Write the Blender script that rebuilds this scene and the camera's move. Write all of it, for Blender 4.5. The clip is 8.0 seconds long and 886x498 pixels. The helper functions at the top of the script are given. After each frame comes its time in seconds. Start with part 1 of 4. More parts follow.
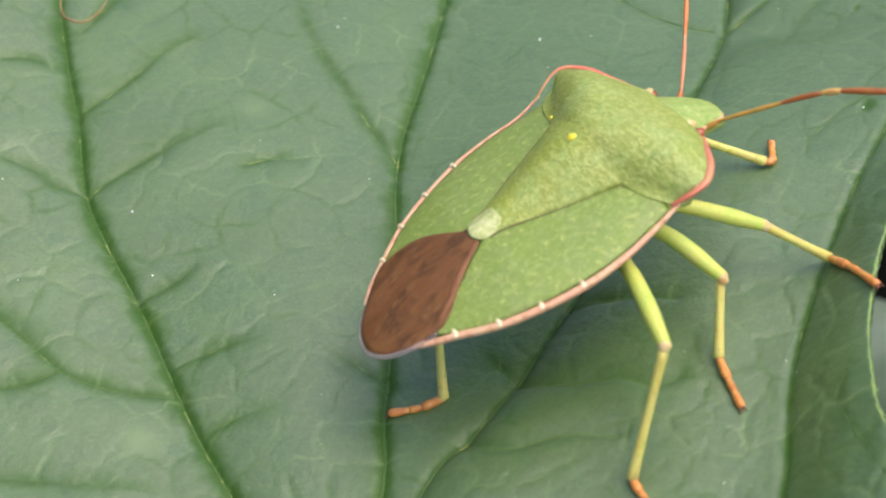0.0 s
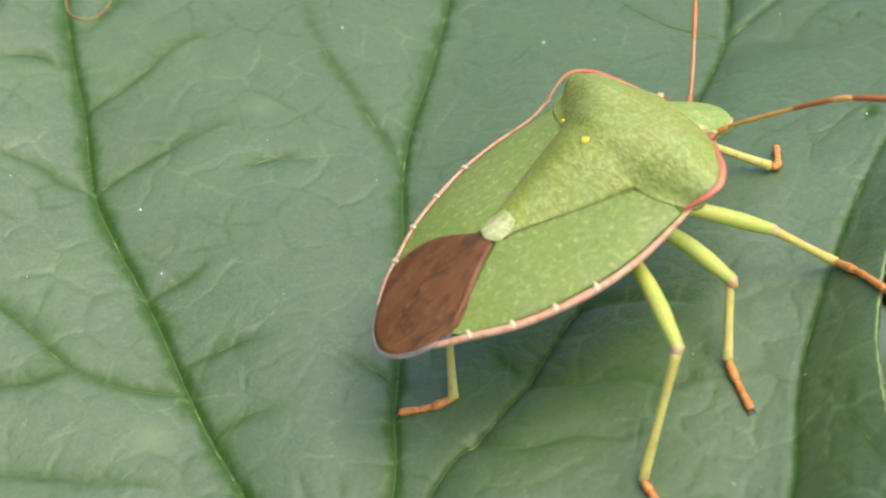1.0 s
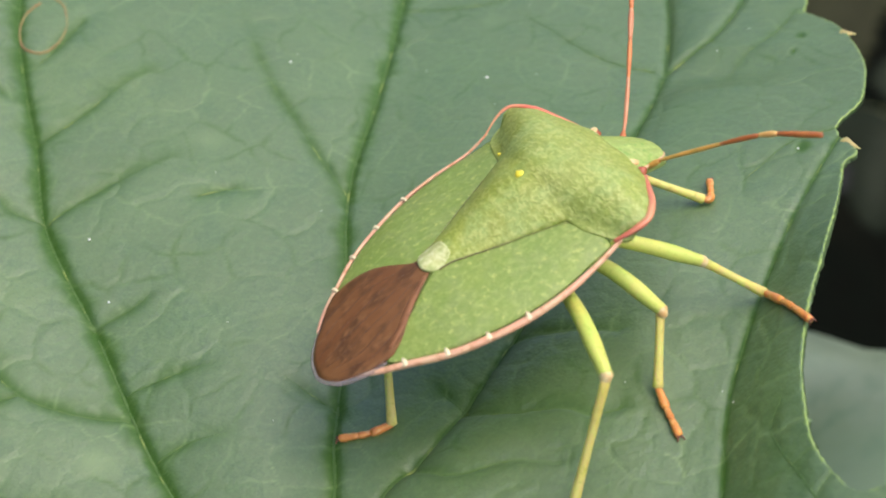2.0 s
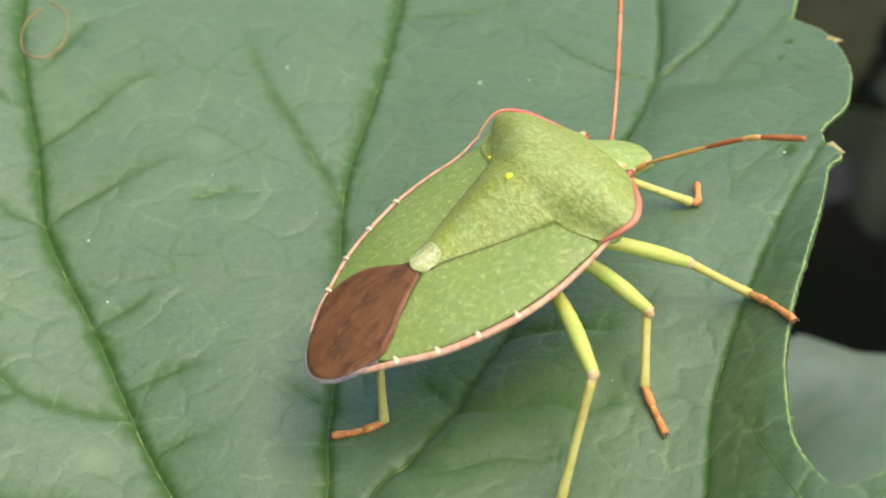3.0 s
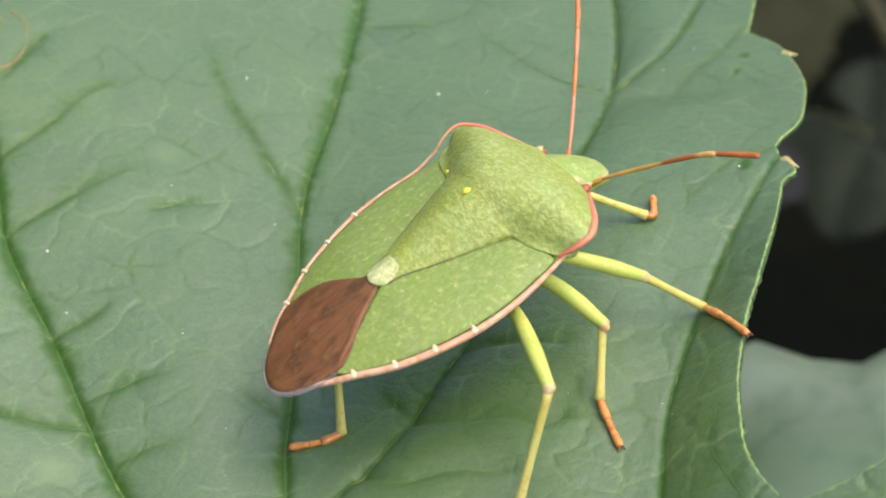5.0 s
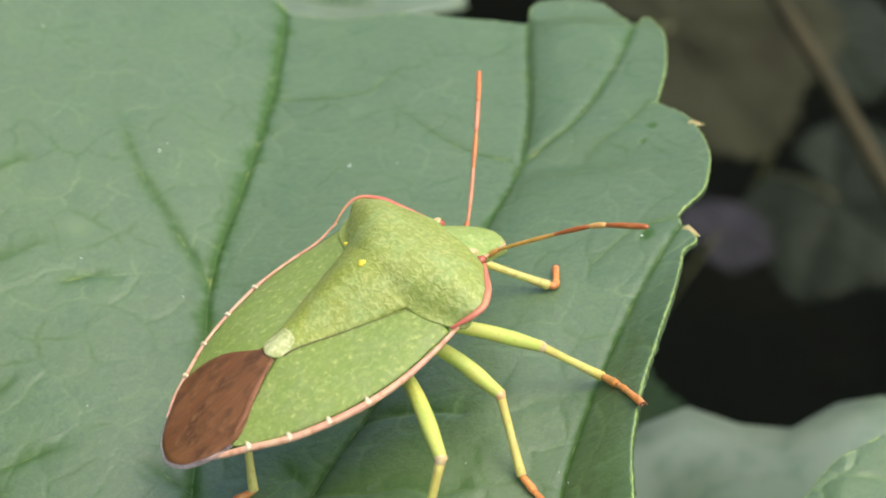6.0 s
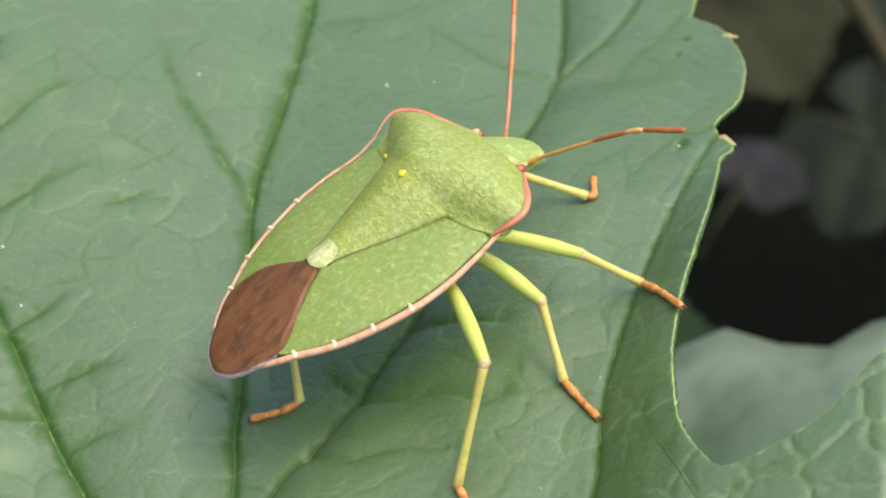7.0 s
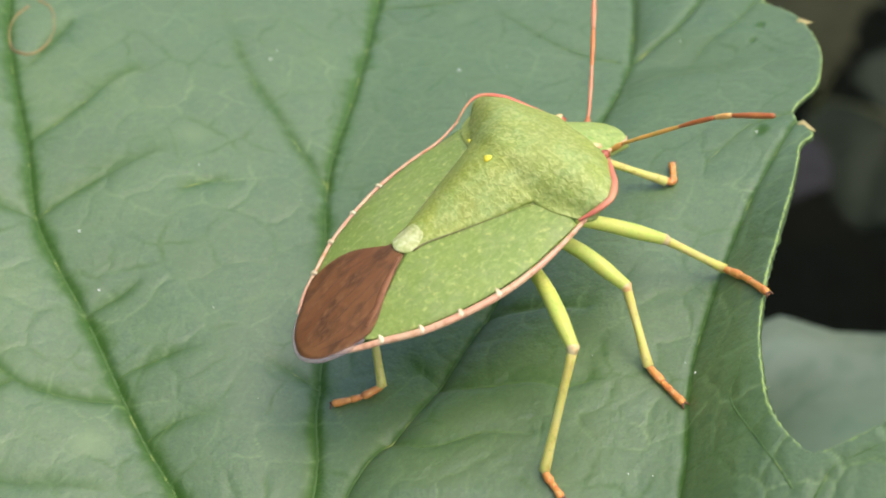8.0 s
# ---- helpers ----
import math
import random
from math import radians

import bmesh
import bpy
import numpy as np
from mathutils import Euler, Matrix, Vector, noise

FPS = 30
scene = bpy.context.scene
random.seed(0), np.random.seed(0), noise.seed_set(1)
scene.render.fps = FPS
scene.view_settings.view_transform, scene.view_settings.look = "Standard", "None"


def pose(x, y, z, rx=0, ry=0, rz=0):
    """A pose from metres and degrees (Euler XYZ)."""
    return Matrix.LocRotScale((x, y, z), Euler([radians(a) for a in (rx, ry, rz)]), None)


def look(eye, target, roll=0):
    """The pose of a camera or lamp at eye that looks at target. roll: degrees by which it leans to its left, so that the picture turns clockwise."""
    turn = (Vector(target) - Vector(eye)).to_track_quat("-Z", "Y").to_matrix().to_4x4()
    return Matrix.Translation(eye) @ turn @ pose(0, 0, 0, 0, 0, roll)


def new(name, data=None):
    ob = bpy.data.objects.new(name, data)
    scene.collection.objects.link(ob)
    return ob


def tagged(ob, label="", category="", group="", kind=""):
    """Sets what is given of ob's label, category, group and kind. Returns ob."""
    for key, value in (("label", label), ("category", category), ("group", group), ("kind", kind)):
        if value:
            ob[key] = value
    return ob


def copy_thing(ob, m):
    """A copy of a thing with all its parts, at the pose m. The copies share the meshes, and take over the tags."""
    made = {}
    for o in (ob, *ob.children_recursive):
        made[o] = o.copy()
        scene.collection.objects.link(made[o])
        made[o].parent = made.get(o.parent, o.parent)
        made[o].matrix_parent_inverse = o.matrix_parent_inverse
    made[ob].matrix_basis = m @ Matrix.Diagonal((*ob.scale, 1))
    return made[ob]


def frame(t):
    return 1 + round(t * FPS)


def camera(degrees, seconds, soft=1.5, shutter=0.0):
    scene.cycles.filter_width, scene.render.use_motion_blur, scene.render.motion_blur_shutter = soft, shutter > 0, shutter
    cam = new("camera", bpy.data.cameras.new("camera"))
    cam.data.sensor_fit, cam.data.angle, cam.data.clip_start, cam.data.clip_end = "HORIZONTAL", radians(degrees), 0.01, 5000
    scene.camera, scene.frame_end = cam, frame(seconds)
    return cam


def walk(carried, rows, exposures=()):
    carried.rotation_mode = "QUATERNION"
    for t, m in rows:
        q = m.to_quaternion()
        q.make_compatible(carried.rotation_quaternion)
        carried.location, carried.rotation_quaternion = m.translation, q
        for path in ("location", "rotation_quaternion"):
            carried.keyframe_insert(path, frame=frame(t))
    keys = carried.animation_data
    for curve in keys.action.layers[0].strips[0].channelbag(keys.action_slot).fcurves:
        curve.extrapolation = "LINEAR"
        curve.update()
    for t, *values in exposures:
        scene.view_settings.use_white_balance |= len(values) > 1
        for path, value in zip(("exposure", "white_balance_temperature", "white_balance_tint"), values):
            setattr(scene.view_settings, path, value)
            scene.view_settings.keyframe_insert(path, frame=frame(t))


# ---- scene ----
# Lengths below are in millimetres unless said otherwise; MM brings them to metres.
MM = 0.001
Z0 = 300.0  # the leaf hangs this far above the soil

# ------------------------------------------------------------------ camera
cam = camera(24.0, 8.0, soft=1.9)
cam.data.dof.use_dof = True
cam.data.dof.focus_distance = 0.0655
cam.data.dof.aperture_fstop = 115.0
PATH = [
    (0, 0.01609, -0.04167, 0.34215, 47.638, 11.804, 12.134),
    (0.5, 0.01550, -0.04222, 0.34323, 47.197, 11.319, 11.785),
    (1, 0.01464, -0.04228, 0.34291, 47.437, 10.600, 11.563),
    (1.5, 0.01446, -0.04199, 0.34329, 47.552, 10.278, 11.547),
    (1.7, 0.01553, -0.04289, 0.34367, 47.787, 10.108, 11.145),
    (1.8, 0.01606, -0.04281, 0.34382, 47.995, 10.271, 11.251),
    (2, 0.01621, -0.04315, 0.34379, 48.177, 10.047, 11.231),
    (2.2, 0.01702, -0.04340, 0.34408, 48.364, 10.474, 11.655),
    (3.3, 0.01690, -0.04446, 0.34468, 48.401, 9.858, 11.237),
    (3.5, 0.01678, -0.04462, 0.34513, 48.133, 9.779, 11.079),
    (4, 0.01664, -0.04436, 0.34448, 47.792, 9.577, 11.221),
    (4.2, 0.01677, -0.04434, 0.34431, 47.897, 9.694, 11.327),
    (4.5, 0.01714, -0.04408, 0.34370, 48.084, 9.604, 11.243),
    (4.7, 0.01691, -0.04386, 0.34397, 47.719, 9.326, 10.914),
    (4.8, 0.01704, -0.04384, 0.34403, 47.675, 9.492, 10.836),
    (4.9, 0.01701, -0.04387, 0.34444, 47.690, 9.387, 10.772),
    (5, 0.01712, -0.04410, 0.34515, 48.177, 9.153, 10.694),
    (5.2, 0.01767, -0.04460, 0.34557, 48.937, 8.723, 10.523),
    (6.3, 0.02023, -0.04364, 0.34485, 49.869, 10.038, 9.641),
    (6.5, 0.01975, -0.04435, 0.34460, 49.380, 10.925, 9.442),
    (6.8, 0.02018, -0.04513, 0.34474, 48.486, 10.881, 9.847),
    (7, 0.01992, -0.04537, 0.34474, 48.578, 10.619, 10.143),
    (7.5, 0.01935, -0.04665, 0.34485, 48.831, 10.417, 10.308),
    (8, 0.01755, -0.04573, 0.34506, 48.264, 10.630, 10.417),
]
walk(cam, [(t, pose(x, y, z, rx, ry, rz)) for t, x, y, z, rx, ry, rz in PATH],
     [(0.0, 1.02), (2.2, 1.02), (3.5, 1.15), (8.0, 1.14)])

# ------------------------------------------------------------------ light
SUN_ELEVATION, SUN_AZIMUTH = radians(60), radians(90)  # azimuth from north (+y) towards east (+x)
world = bpy.data.worlds.new("sky")
scene.world = world
world.use_nodes = True
wn, wl = world.node_tree.nodes, world.node_tree.links
sky = wn.new("ShaderNodeTexSky")
sky.sky_type = "NISHITA"
sky.sun_disc = False
sky.sun_elevation, sky.sun_rotation = SUN_ELEVATION, SUN_AZIMUTH
sky.air_density, sky.dust_density, sky.ozone_density = 1.0, 4.0, 1.0
wn["Background"].inputs["Strength"].default_value = 0.15
wl.new(sky.outputs[0], wn["Background"].inputs["Color"])
sun = new("sun", bpy.data.lights.new("sun", "SUN"))
sun.data.energy, sun.data.angle, sun.data.color = 0.46, radians(85), (1.0, 0.95, 0.88)
sun.matrix_world = look(
    (math.sin(SUN_AZIMUTH) * math.cos(SUN_ELEVATION), math.cos(SUN_AZIMUTH) * math.cos(SUN_ELEVATION), math.sin(SUN_ELEVATION)),
    (0, 0, 0))


# ------------------------------------------------------------------ materials
def material(name, base, rough=0.5, tones=(), bump=(), specular=0.5, coat=0.0, sub=0.0, attr=None, zone=None, net=(), stretch=(1, 1, 1), wrinkle=None):
    """A principled surface. tones: (scale per mm, colour, low, high, detail) noise layers mixed into the base;
    bump: (scale per mm, strength, kind) relief layers; attr: (attribute, colour) painted where the tissue differs;
    net: (scale per mm, colour, width, share) fine webs of thin lines;
    wrinkle: (scale per mm, crest colour, pit colour, share, relief, stretch) worm-like folds with pale crests and dark pits."""
    m = bpy.data.materials.new(name)
    m.use_nodes = True
    n, l = m.node_tree.nodes, m.node_tree.links
    b = n["Principled BSDF"]
    b.inputs["Roughness"].default_value = rough
    b.inputs["Specular IOR Level"].default_value = specular
    b.inputs["Coat Weight"].default_value = coat
    b.inputs["Coat Roughness"].default_value = 0.3
    if sub:
        b.inputs["Subsurface Weight"].default_value = sub
        b.inputs["Subsurface Radius"].default_value = (0.6, 1.0, 0.3)
        b.inputs["Subsurface Scale"].default_value = 0.0004
    place = n.new("ShaderNodeTexCoord")
    geo = n.new("ShaderNodeMapping")
    geo.inputs["Scale"].default_value = stretch
    l.new(place.outputs["Object"], geo.inputs["Vector"])
    colour = n.new("ShaderNodeRGB")
    colour.outputs[0].default_value = (*base, 1)
    out = colour.outputs[0]
    for k, (scale, tint, low, high, detail) in enumerate(tones):
        noise_tex = n.new("ShaderNodeTexNoise")
        noise_tex.inputs["Scale"].default_value = scale * 1000
        noise_tex.inputs["Detail"].default_value = detail
        l.new(geo.outputs["Vector"], noise_tex.inputs["Vector"])
        ramp = n.new("ShaderNodeMapRange")
        ramp.inputs["From Min"].default_value, ramp.inputs["From Max"].default_value = low, high
        l.new(noise_tex.outputs[0], ramp.inputs["Value"])
        mix = n.new("ShaderNodeMix")
        mix.data_type = "RGBA"
        l.new(ramp.outputs[0], mix.inputs["Factor"])
        l.new(out, mix.inputs[6])
        mix.inputs[7].default_value = (*tint, 1)
        out = mix.outputs[2]
    for scale, tint, width, share in net:
        web = n.new("ShaderNodeTexVoronoi")
        web.feature = "DISTANCE_TO_EDGE"
        web.inputs["Scale"].default_value = scale * 1000
        l.new(geo.outputs["Vector"], web.inputs["Vector"])
        thin = n.new("ShaderNodeMapRange")
        thin.inputs["From Min"].default_value, thin.inputs["From Max"].default_value = width, 0.0
        l.new(web.outputs["Distance"], thin.inputs["Value"])
        patch = n.new("ShaderNodeTexNoise")
        patch.inputs["Scale"].default_value = 450
        l.new(geo.outputs["Vector"], patch.inputs["Vector"])
        some = n.new("ShaderNodeMapRange")
        some.inputs["From Min"].default_value, some.inputs["From Max"].default_value, some.inputs["To Max"].default_value = 0.4, 0.65, share
        l.new(patch.outputs[0], some.inputs["Value"])
        both = n.new("ShaderNodeMath")
        both.operation = "MULTIPLY"
        l.new(thin.outputs[0], both.inputs[0])
        l.new(some.outputs[0], both.inputs[1])
        mix = n.new("ShaderNodeMix")
        mix.data_type = "RGBA"
        l.new(both.outputs[0], mix.inputs["Factor"])
        l.new(out, mix.inputs[6])
        mix.inputs[7].default_value = (*tint, 1)
        out = mix.outputs[2]
    for name_of, tint in [q for q in (zone, attr) if q]:
        a = n.new("ShaderNodeAttribute")
        a.attribute_name = name_of
        mix = n.new("ShaderNodeMix")
        mix.data_type = "RGBA"
        l.new(a.outputs["Fac"], mix.inputs["Factor"])
        l.new(out, mix.inputs[6])
        mix.inputs[7].default_value = (*tint, 1)
        out = mix.outputs[2]
        if zone and name_of == zone[0]:  # gloss and coat drop there, to leave out the sky sheen
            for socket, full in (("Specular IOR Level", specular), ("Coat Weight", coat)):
                gloss = n.new("ShaderNodeMapRange")
                gloss.inputs["To Min"].default_value, gloss.inputs["To Max"].default_value = full, full * 0.2
                l.new(a.outputs["Fac"], gloss.inputs["Value"])
                l.new(gloss.outputs[0], b.inputs[socket])
    l.new(out, b.inputs["Base Color"])
    normal = None
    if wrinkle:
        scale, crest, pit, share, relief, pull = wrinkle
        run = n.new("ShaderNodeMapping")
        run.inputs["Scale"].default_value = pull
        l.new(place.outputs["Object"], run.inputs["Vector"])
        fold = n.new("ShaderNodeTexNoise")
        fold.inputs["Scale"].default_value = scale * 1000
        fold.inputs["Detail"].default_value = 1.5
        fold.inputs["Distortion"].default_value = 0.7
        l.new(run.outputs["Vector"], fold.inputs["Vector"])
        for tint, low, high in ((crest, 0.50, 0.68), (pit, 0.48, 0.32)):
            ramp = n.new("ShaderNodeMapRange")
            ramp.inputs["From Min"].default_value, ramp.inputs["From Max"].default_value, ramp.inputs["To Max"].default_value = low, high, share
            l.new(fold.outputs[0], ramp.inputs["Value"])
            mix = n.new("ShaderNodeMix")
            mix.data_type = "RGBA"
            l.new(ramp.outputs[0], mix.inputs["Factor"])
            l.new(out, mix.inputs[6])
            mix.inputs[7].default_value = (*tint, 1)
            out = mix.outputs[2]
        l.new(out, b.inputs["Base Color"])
        bp = n.new("ShaderNodeBump")
        bp.inputs["Strength"].default_value = relief
        bp.inputs["Distance"].default_value = 0.0001 / scale * 3
        l.new(fold.outputs[0], bp.inputs["Height"])
        normal = bp.outputs[0]
    for scale, strength, kind in bump:
        if kind == "cells":
            tex = n.new("ShaderNodeTexVoronoi")
            height = tex.outputs["Distance"]
        else:
            tex = n.new("ShaderNodeTexNoise")
            tex.inputs["Detail"].default_value = 3
            height = tex.outputs[0]
        tex.inputs["Scale"].default_value = scale * 1000
        l.new(geo.outputs["Vector"], tex.inputs["Vector"])
        bp = n.new("ShaderNodeBump")
        bp.inputs["Strength"].default_value = strength
        bp.inputs["Distance"].default_value = 0.0001 / scale * 1.5
        l.new(height, bp.inputs["Height"])
        if normal:
            l.new(normal, bp.inputs["Normal"])
        normal = bp.outputs[0]
    if normal:
        l.new(normal, b.inputs["Normal"])
    return m


LEAF = material("leaf_green", (0.064, 0.114, 0.028), 0.50,
                tones=[(0.16, (0.088, 0.150, 0.031), 0.60, 0.80, 1), (0.25, (0.070, 0.132, 0.031), 0.45, 0.75, 2), (0.9, (0.042, 0.096, 0.022), 0.5, 0.8, 3),
                       (5.0, (0.076, 0.142, 0.037), 0.48, 0.78, 2), (11.0, (0.043, 0.096, 0.023), 0.54, 0.78, 2)],
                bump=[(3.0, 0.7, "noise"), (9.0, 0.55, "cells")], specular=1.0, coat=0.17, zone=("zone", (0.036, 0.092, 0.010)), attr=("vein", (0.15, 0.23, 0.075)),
                net=[(0.75, (0.11, 0.19, 0.055), 0.04, 0.2), (1.9, (0.032, 0.074, 0.019), 0.09, 0.5), (4.5, (0.09, 0.16, 0.05), 0.12, 0.25)])
LEAF.node_tree.nodes["Principled BSDF"].inputs["Coat Roughness"].default_value = 0.42
VEIN = material("vein_green", (0.055, 0.115, 0.020), 0.6, tones=[(1.2, (0.20, 0.25, 0.055), 0.56, 0.70, 2)], bump=[(4, 0.2, "noise")])
RIM = material("leaf_rim_green", (0.23, 0.33, 0.085), 0.5, tones=[(1.2, (0.20, 0.29, 0.10), 0.52, 0.7, 2), (3.0, (0.10, 0.17, 0.04), 0.54, 0.7, 2)])
TOOTH = material("leaf_tooth_tan", (0.46, 0.36, 0.14), 0.6, tones=[(2.0, (0.40, 0.44, 0.14), 0.4, 0.7, 2)])
SCAR = material("scar_brown", (0.26, 0.15, 0.06), 0.7, tones=[(2.0, (0.30, 0.25, 0.10), 0.4, 0.7, 2)])
SPECK = material("white_grit", (0.75, 0.75, 0.7), 0.5, tones=[(5.0, (0.5, 0.5, 0.42), 0.5, 0.8, 1)])
BACK = material("shade_leaf_green", (0.118, 0.172, 0.085), 0.45,
                tones=[(0.06, (0.175, 0.220, 0.135), 0.42, 0.62, 3), (0.5, (0.066, 0.125, 0.055), 0.5, 0.8, 3)], bump=[(0.8, 0.3, "noise")], specular=0.9)
# olive and green leaf hues, darkened in the colour to stand for shade
OLIVE = material("old_olive_shaded", (0.036, 0.038, 0.020), 0.9, tones=[(0.08, (0.022, 0.022, 0.012), 0.45, 0.7, 3)], bump=[(0.8, 0.3, "noise")], specular=0.1)
DEEP = material("deep_green_shaded", (0.013, 0.019, 0.010), 0.8, tones=[(0.1, (0.020, 0.026, 0.014), 0.4, 0.7, 3)], bump=[(0.8, 0.3, "noise")], specular=0.2)
BRAMBLE = material("bramble_brown", (0.055, 0.046, 0.020), 0.75, tones=[(0.15, (0.035, 0.035, 0.014), 0.4, 0.7, 3)], bump=[(0.7, 0.3, "noise")], specular=0.2)
STEM = material("stem_olive", (0.09, 0.09, 0.03), 0.7, tones=[(0.15, (0.09, 0.11, 0.035), 0.4, 0.7, 3)], bump=[(0.7, 0.3, "noise")])
# near black stands for deep shade; damp soil itself is lighter
SOIL = material("damp_soil_shaded", (0.0045, 0.006, 0.0042), 0.95, tones=[(0.02, (0.009, 0.009, 0.006), 0.55, 0.8, 5), (0.3, (0.004, 0.004, 0.003), 0.5, 0.7, 3)],
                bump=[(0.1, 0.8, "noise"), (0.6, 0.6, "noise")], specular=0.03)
# grey and green leaves whose dark base colours stand in for shade
GREYED = material("withered_grey_shaded", (0.024, 0.023, 0.025), 0.8, tones=[(0.1, (0.014, 0.014, 0.014), 0.4, 0.65, 3)], bump=[(0.6, 0.4, "noise")], specular=0.2)
SHADY = material("dim_green_shaded", (0.012, 0.026, 0.009), 0.8, tones=[(0.12, (0.018, 0.034, 0.012), 0.45, 0.7, 3)], bump=[(0.7, 0.3, "noise")], specular=0.12)

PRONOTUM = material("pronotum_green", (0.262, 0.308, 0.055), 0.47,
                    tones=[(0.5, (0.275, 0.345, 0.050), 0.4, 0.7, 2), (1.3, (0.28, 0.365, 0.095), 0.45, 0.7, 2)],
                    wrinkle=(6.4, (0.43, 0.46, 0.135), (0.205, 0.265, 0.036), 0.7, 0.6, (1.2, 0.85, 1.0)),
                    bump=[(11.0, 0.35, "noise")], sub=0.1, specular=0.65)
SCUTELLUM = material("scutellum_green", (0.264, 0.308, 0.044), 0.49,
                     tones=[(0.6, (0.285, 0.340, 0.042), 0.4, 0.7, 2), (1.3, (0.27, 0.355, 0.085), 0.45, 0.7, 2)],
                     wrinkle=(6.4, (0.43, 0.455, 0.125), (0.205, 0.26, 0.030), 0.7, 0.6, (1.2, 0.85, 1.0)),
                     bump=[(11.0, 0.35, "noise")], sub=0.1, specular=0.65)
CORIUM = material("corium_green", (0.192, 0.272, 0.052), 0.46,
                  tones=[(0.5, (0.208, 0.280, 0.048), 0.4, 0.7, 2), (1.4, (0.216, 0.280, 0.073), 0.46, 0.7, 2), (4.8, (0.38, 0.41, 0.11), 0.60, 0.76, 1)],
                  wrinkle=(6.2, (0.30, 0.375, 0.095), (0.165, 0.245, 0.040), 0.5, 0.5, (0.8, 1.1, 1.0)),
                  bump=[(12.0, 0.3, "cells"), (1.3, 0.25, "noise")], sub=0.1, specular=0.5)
CORIUM_VEIN = material("corium_vein_green", (0.19, 0.28, 0.05), 0.5, tones=[(2.0, (0.24, 0.33, 0.07), 0.4, 0.7, 2)])
HEAD = material("head_green", (0.28, 0.36, 0.085), 0.42, tones=[(4.0, (0.40, 0.48, 0.14), 0.5, 0.7, 2), (6.0, (0.16, 0.30, 0.04), 0.55, 0.75, 2)],
                bump=[(5.0, 0.4, "noise")], sub=0.1)
MEMBRANE = material("membrane_brown", (0.145, 0.058, 0.018), 0.5, specular=0.3, tones=[(0.8, (0.18, 0.080, 0.026), 0.4, 0.7, 3), (2.4, (0.085, 0.037, 0.012), 0.48, 0.68, 3), (4.4, (0.20, 0.095, 0.035), 0.54, 0.74, 2)],
                    bump=[(3.5, 0.6, "noise")], stretch=(0.5, 1, 1))
MEMBRANE_FOLD = material("membrane_fold_rust", (0.24, 0.105, 0.045), 0.5, specular=0.3, tones=[(2.5, (0.16, 0.065, 0.024), 0.45, 0.7, 2)], bump=[(3.5, 0.4, "noise")])
MEMBRANE_VEIN = material("membrane_vein_brown", (0.095, 0.042, 0.019), 0.4, tones=[(3.0, (0.10, 0.045, 0.025), 0.4, 0.7, 2)])
MEMBRANE_EDGE = material("membrane_edge_grey", (0.36, 0.29, 0.28), 0.45, tones=[(1.5, (0.26, 0.19, 0.18), 0.4, 0.7, 2)])
MEMBRANE_EDGE.node_tree.nodes["Principled BSDF"].inputs["Alpha"].default_value = 0.4
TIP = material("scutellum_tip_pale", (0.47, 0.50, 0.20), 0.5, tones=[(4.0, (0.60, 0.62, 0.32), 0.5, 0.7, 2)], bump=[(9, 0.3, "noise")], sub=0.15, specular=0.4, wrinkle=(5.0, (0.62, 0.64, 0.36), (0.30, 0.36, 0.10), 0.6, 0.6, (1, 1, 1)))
MARGIN = material("margin_pink_tan", (0.70, 0.36, 0.22), 0.45, tones=[(0.9, (0.66, 0.44, 0.25), 0.4, 0.65, 2), (5.0, (0.52, 0.25, 0.12), 0.5, 0.75, 2)],
                  bump=[(5, 0.3, "noise")])
MARGIN_SPOT = material("margin_spot_cream", (0.78, 0.66, 0.40), 0.45, tones=[(4.0, (0.7, 0.5, 0.28), 0.5, 0.75, 2)])
COLLAR = material("pronotum_rim_red", (0.62, 0.16, 0.10), 0.40, tones=[(0.9, (0.60, 0.27, 0.13), 0.45, 0.7, 2)], bump=[(5, 0.2, "noise")])
YELLOW = material("yellow_spot", (0.72, 0.62, 0.04), 0.45, tones=[(4.0, (0.62, 0.50, 0.05), 0.5, 0.75, 2)])
EYE = material("eye_red_brown", (0.38, 0.10, 0.05), 0.25, tones=[(4.0, (0.42, 0.12, 0.06), 0.45, 0.7, 2)], bump=[(12, 0.2, "cells")])
SUTURE = material("suture_brown", (0.15, 0.13, 0.048), 0.5, tones=[(3.0, (0.15, 0.15, 0.05), 0.45, 0.7, 2)])
BELLY = material("belly_green", (0.16, 0.30, 0.05), 0.45, tones=[(1.0, (0.20, 0.33, 0.06), 0.4, 0.7, 2)], bump=[(4, 0.3, "noise")])
FEMUR = material("femur_yellow_green", (0.57, 0.56, 0.12), 0.55, tones=[(0.8, (0.46, 0.55, 0.10), 0.4, 0.7, 2), (6.0, (0.36, 0.45, 0.06), 0.58, 0.78, 2)],
                 bump=[(5, 0.2, "noise")], sub=0.35)
TIBIA = material("tibia_yellow_green", (0.58, 0.51, 0.15), 0.55, tones=[(0.8, (0.56, 0.46, 0.11), 0.4, 0.7, 2), (6.0, (0.40, 0.36, 0.07), 0.55, 0.78, 2)],
                 bump=[(5, 0.25, "noise")], sub=0.6)
KNEE = material("knee_pale_tan", (0.66, 0.52, 0.25), 0.45, tones=[(4.0, (0.58, 0.34, 0.12), 0.45, 0.7, 2)])
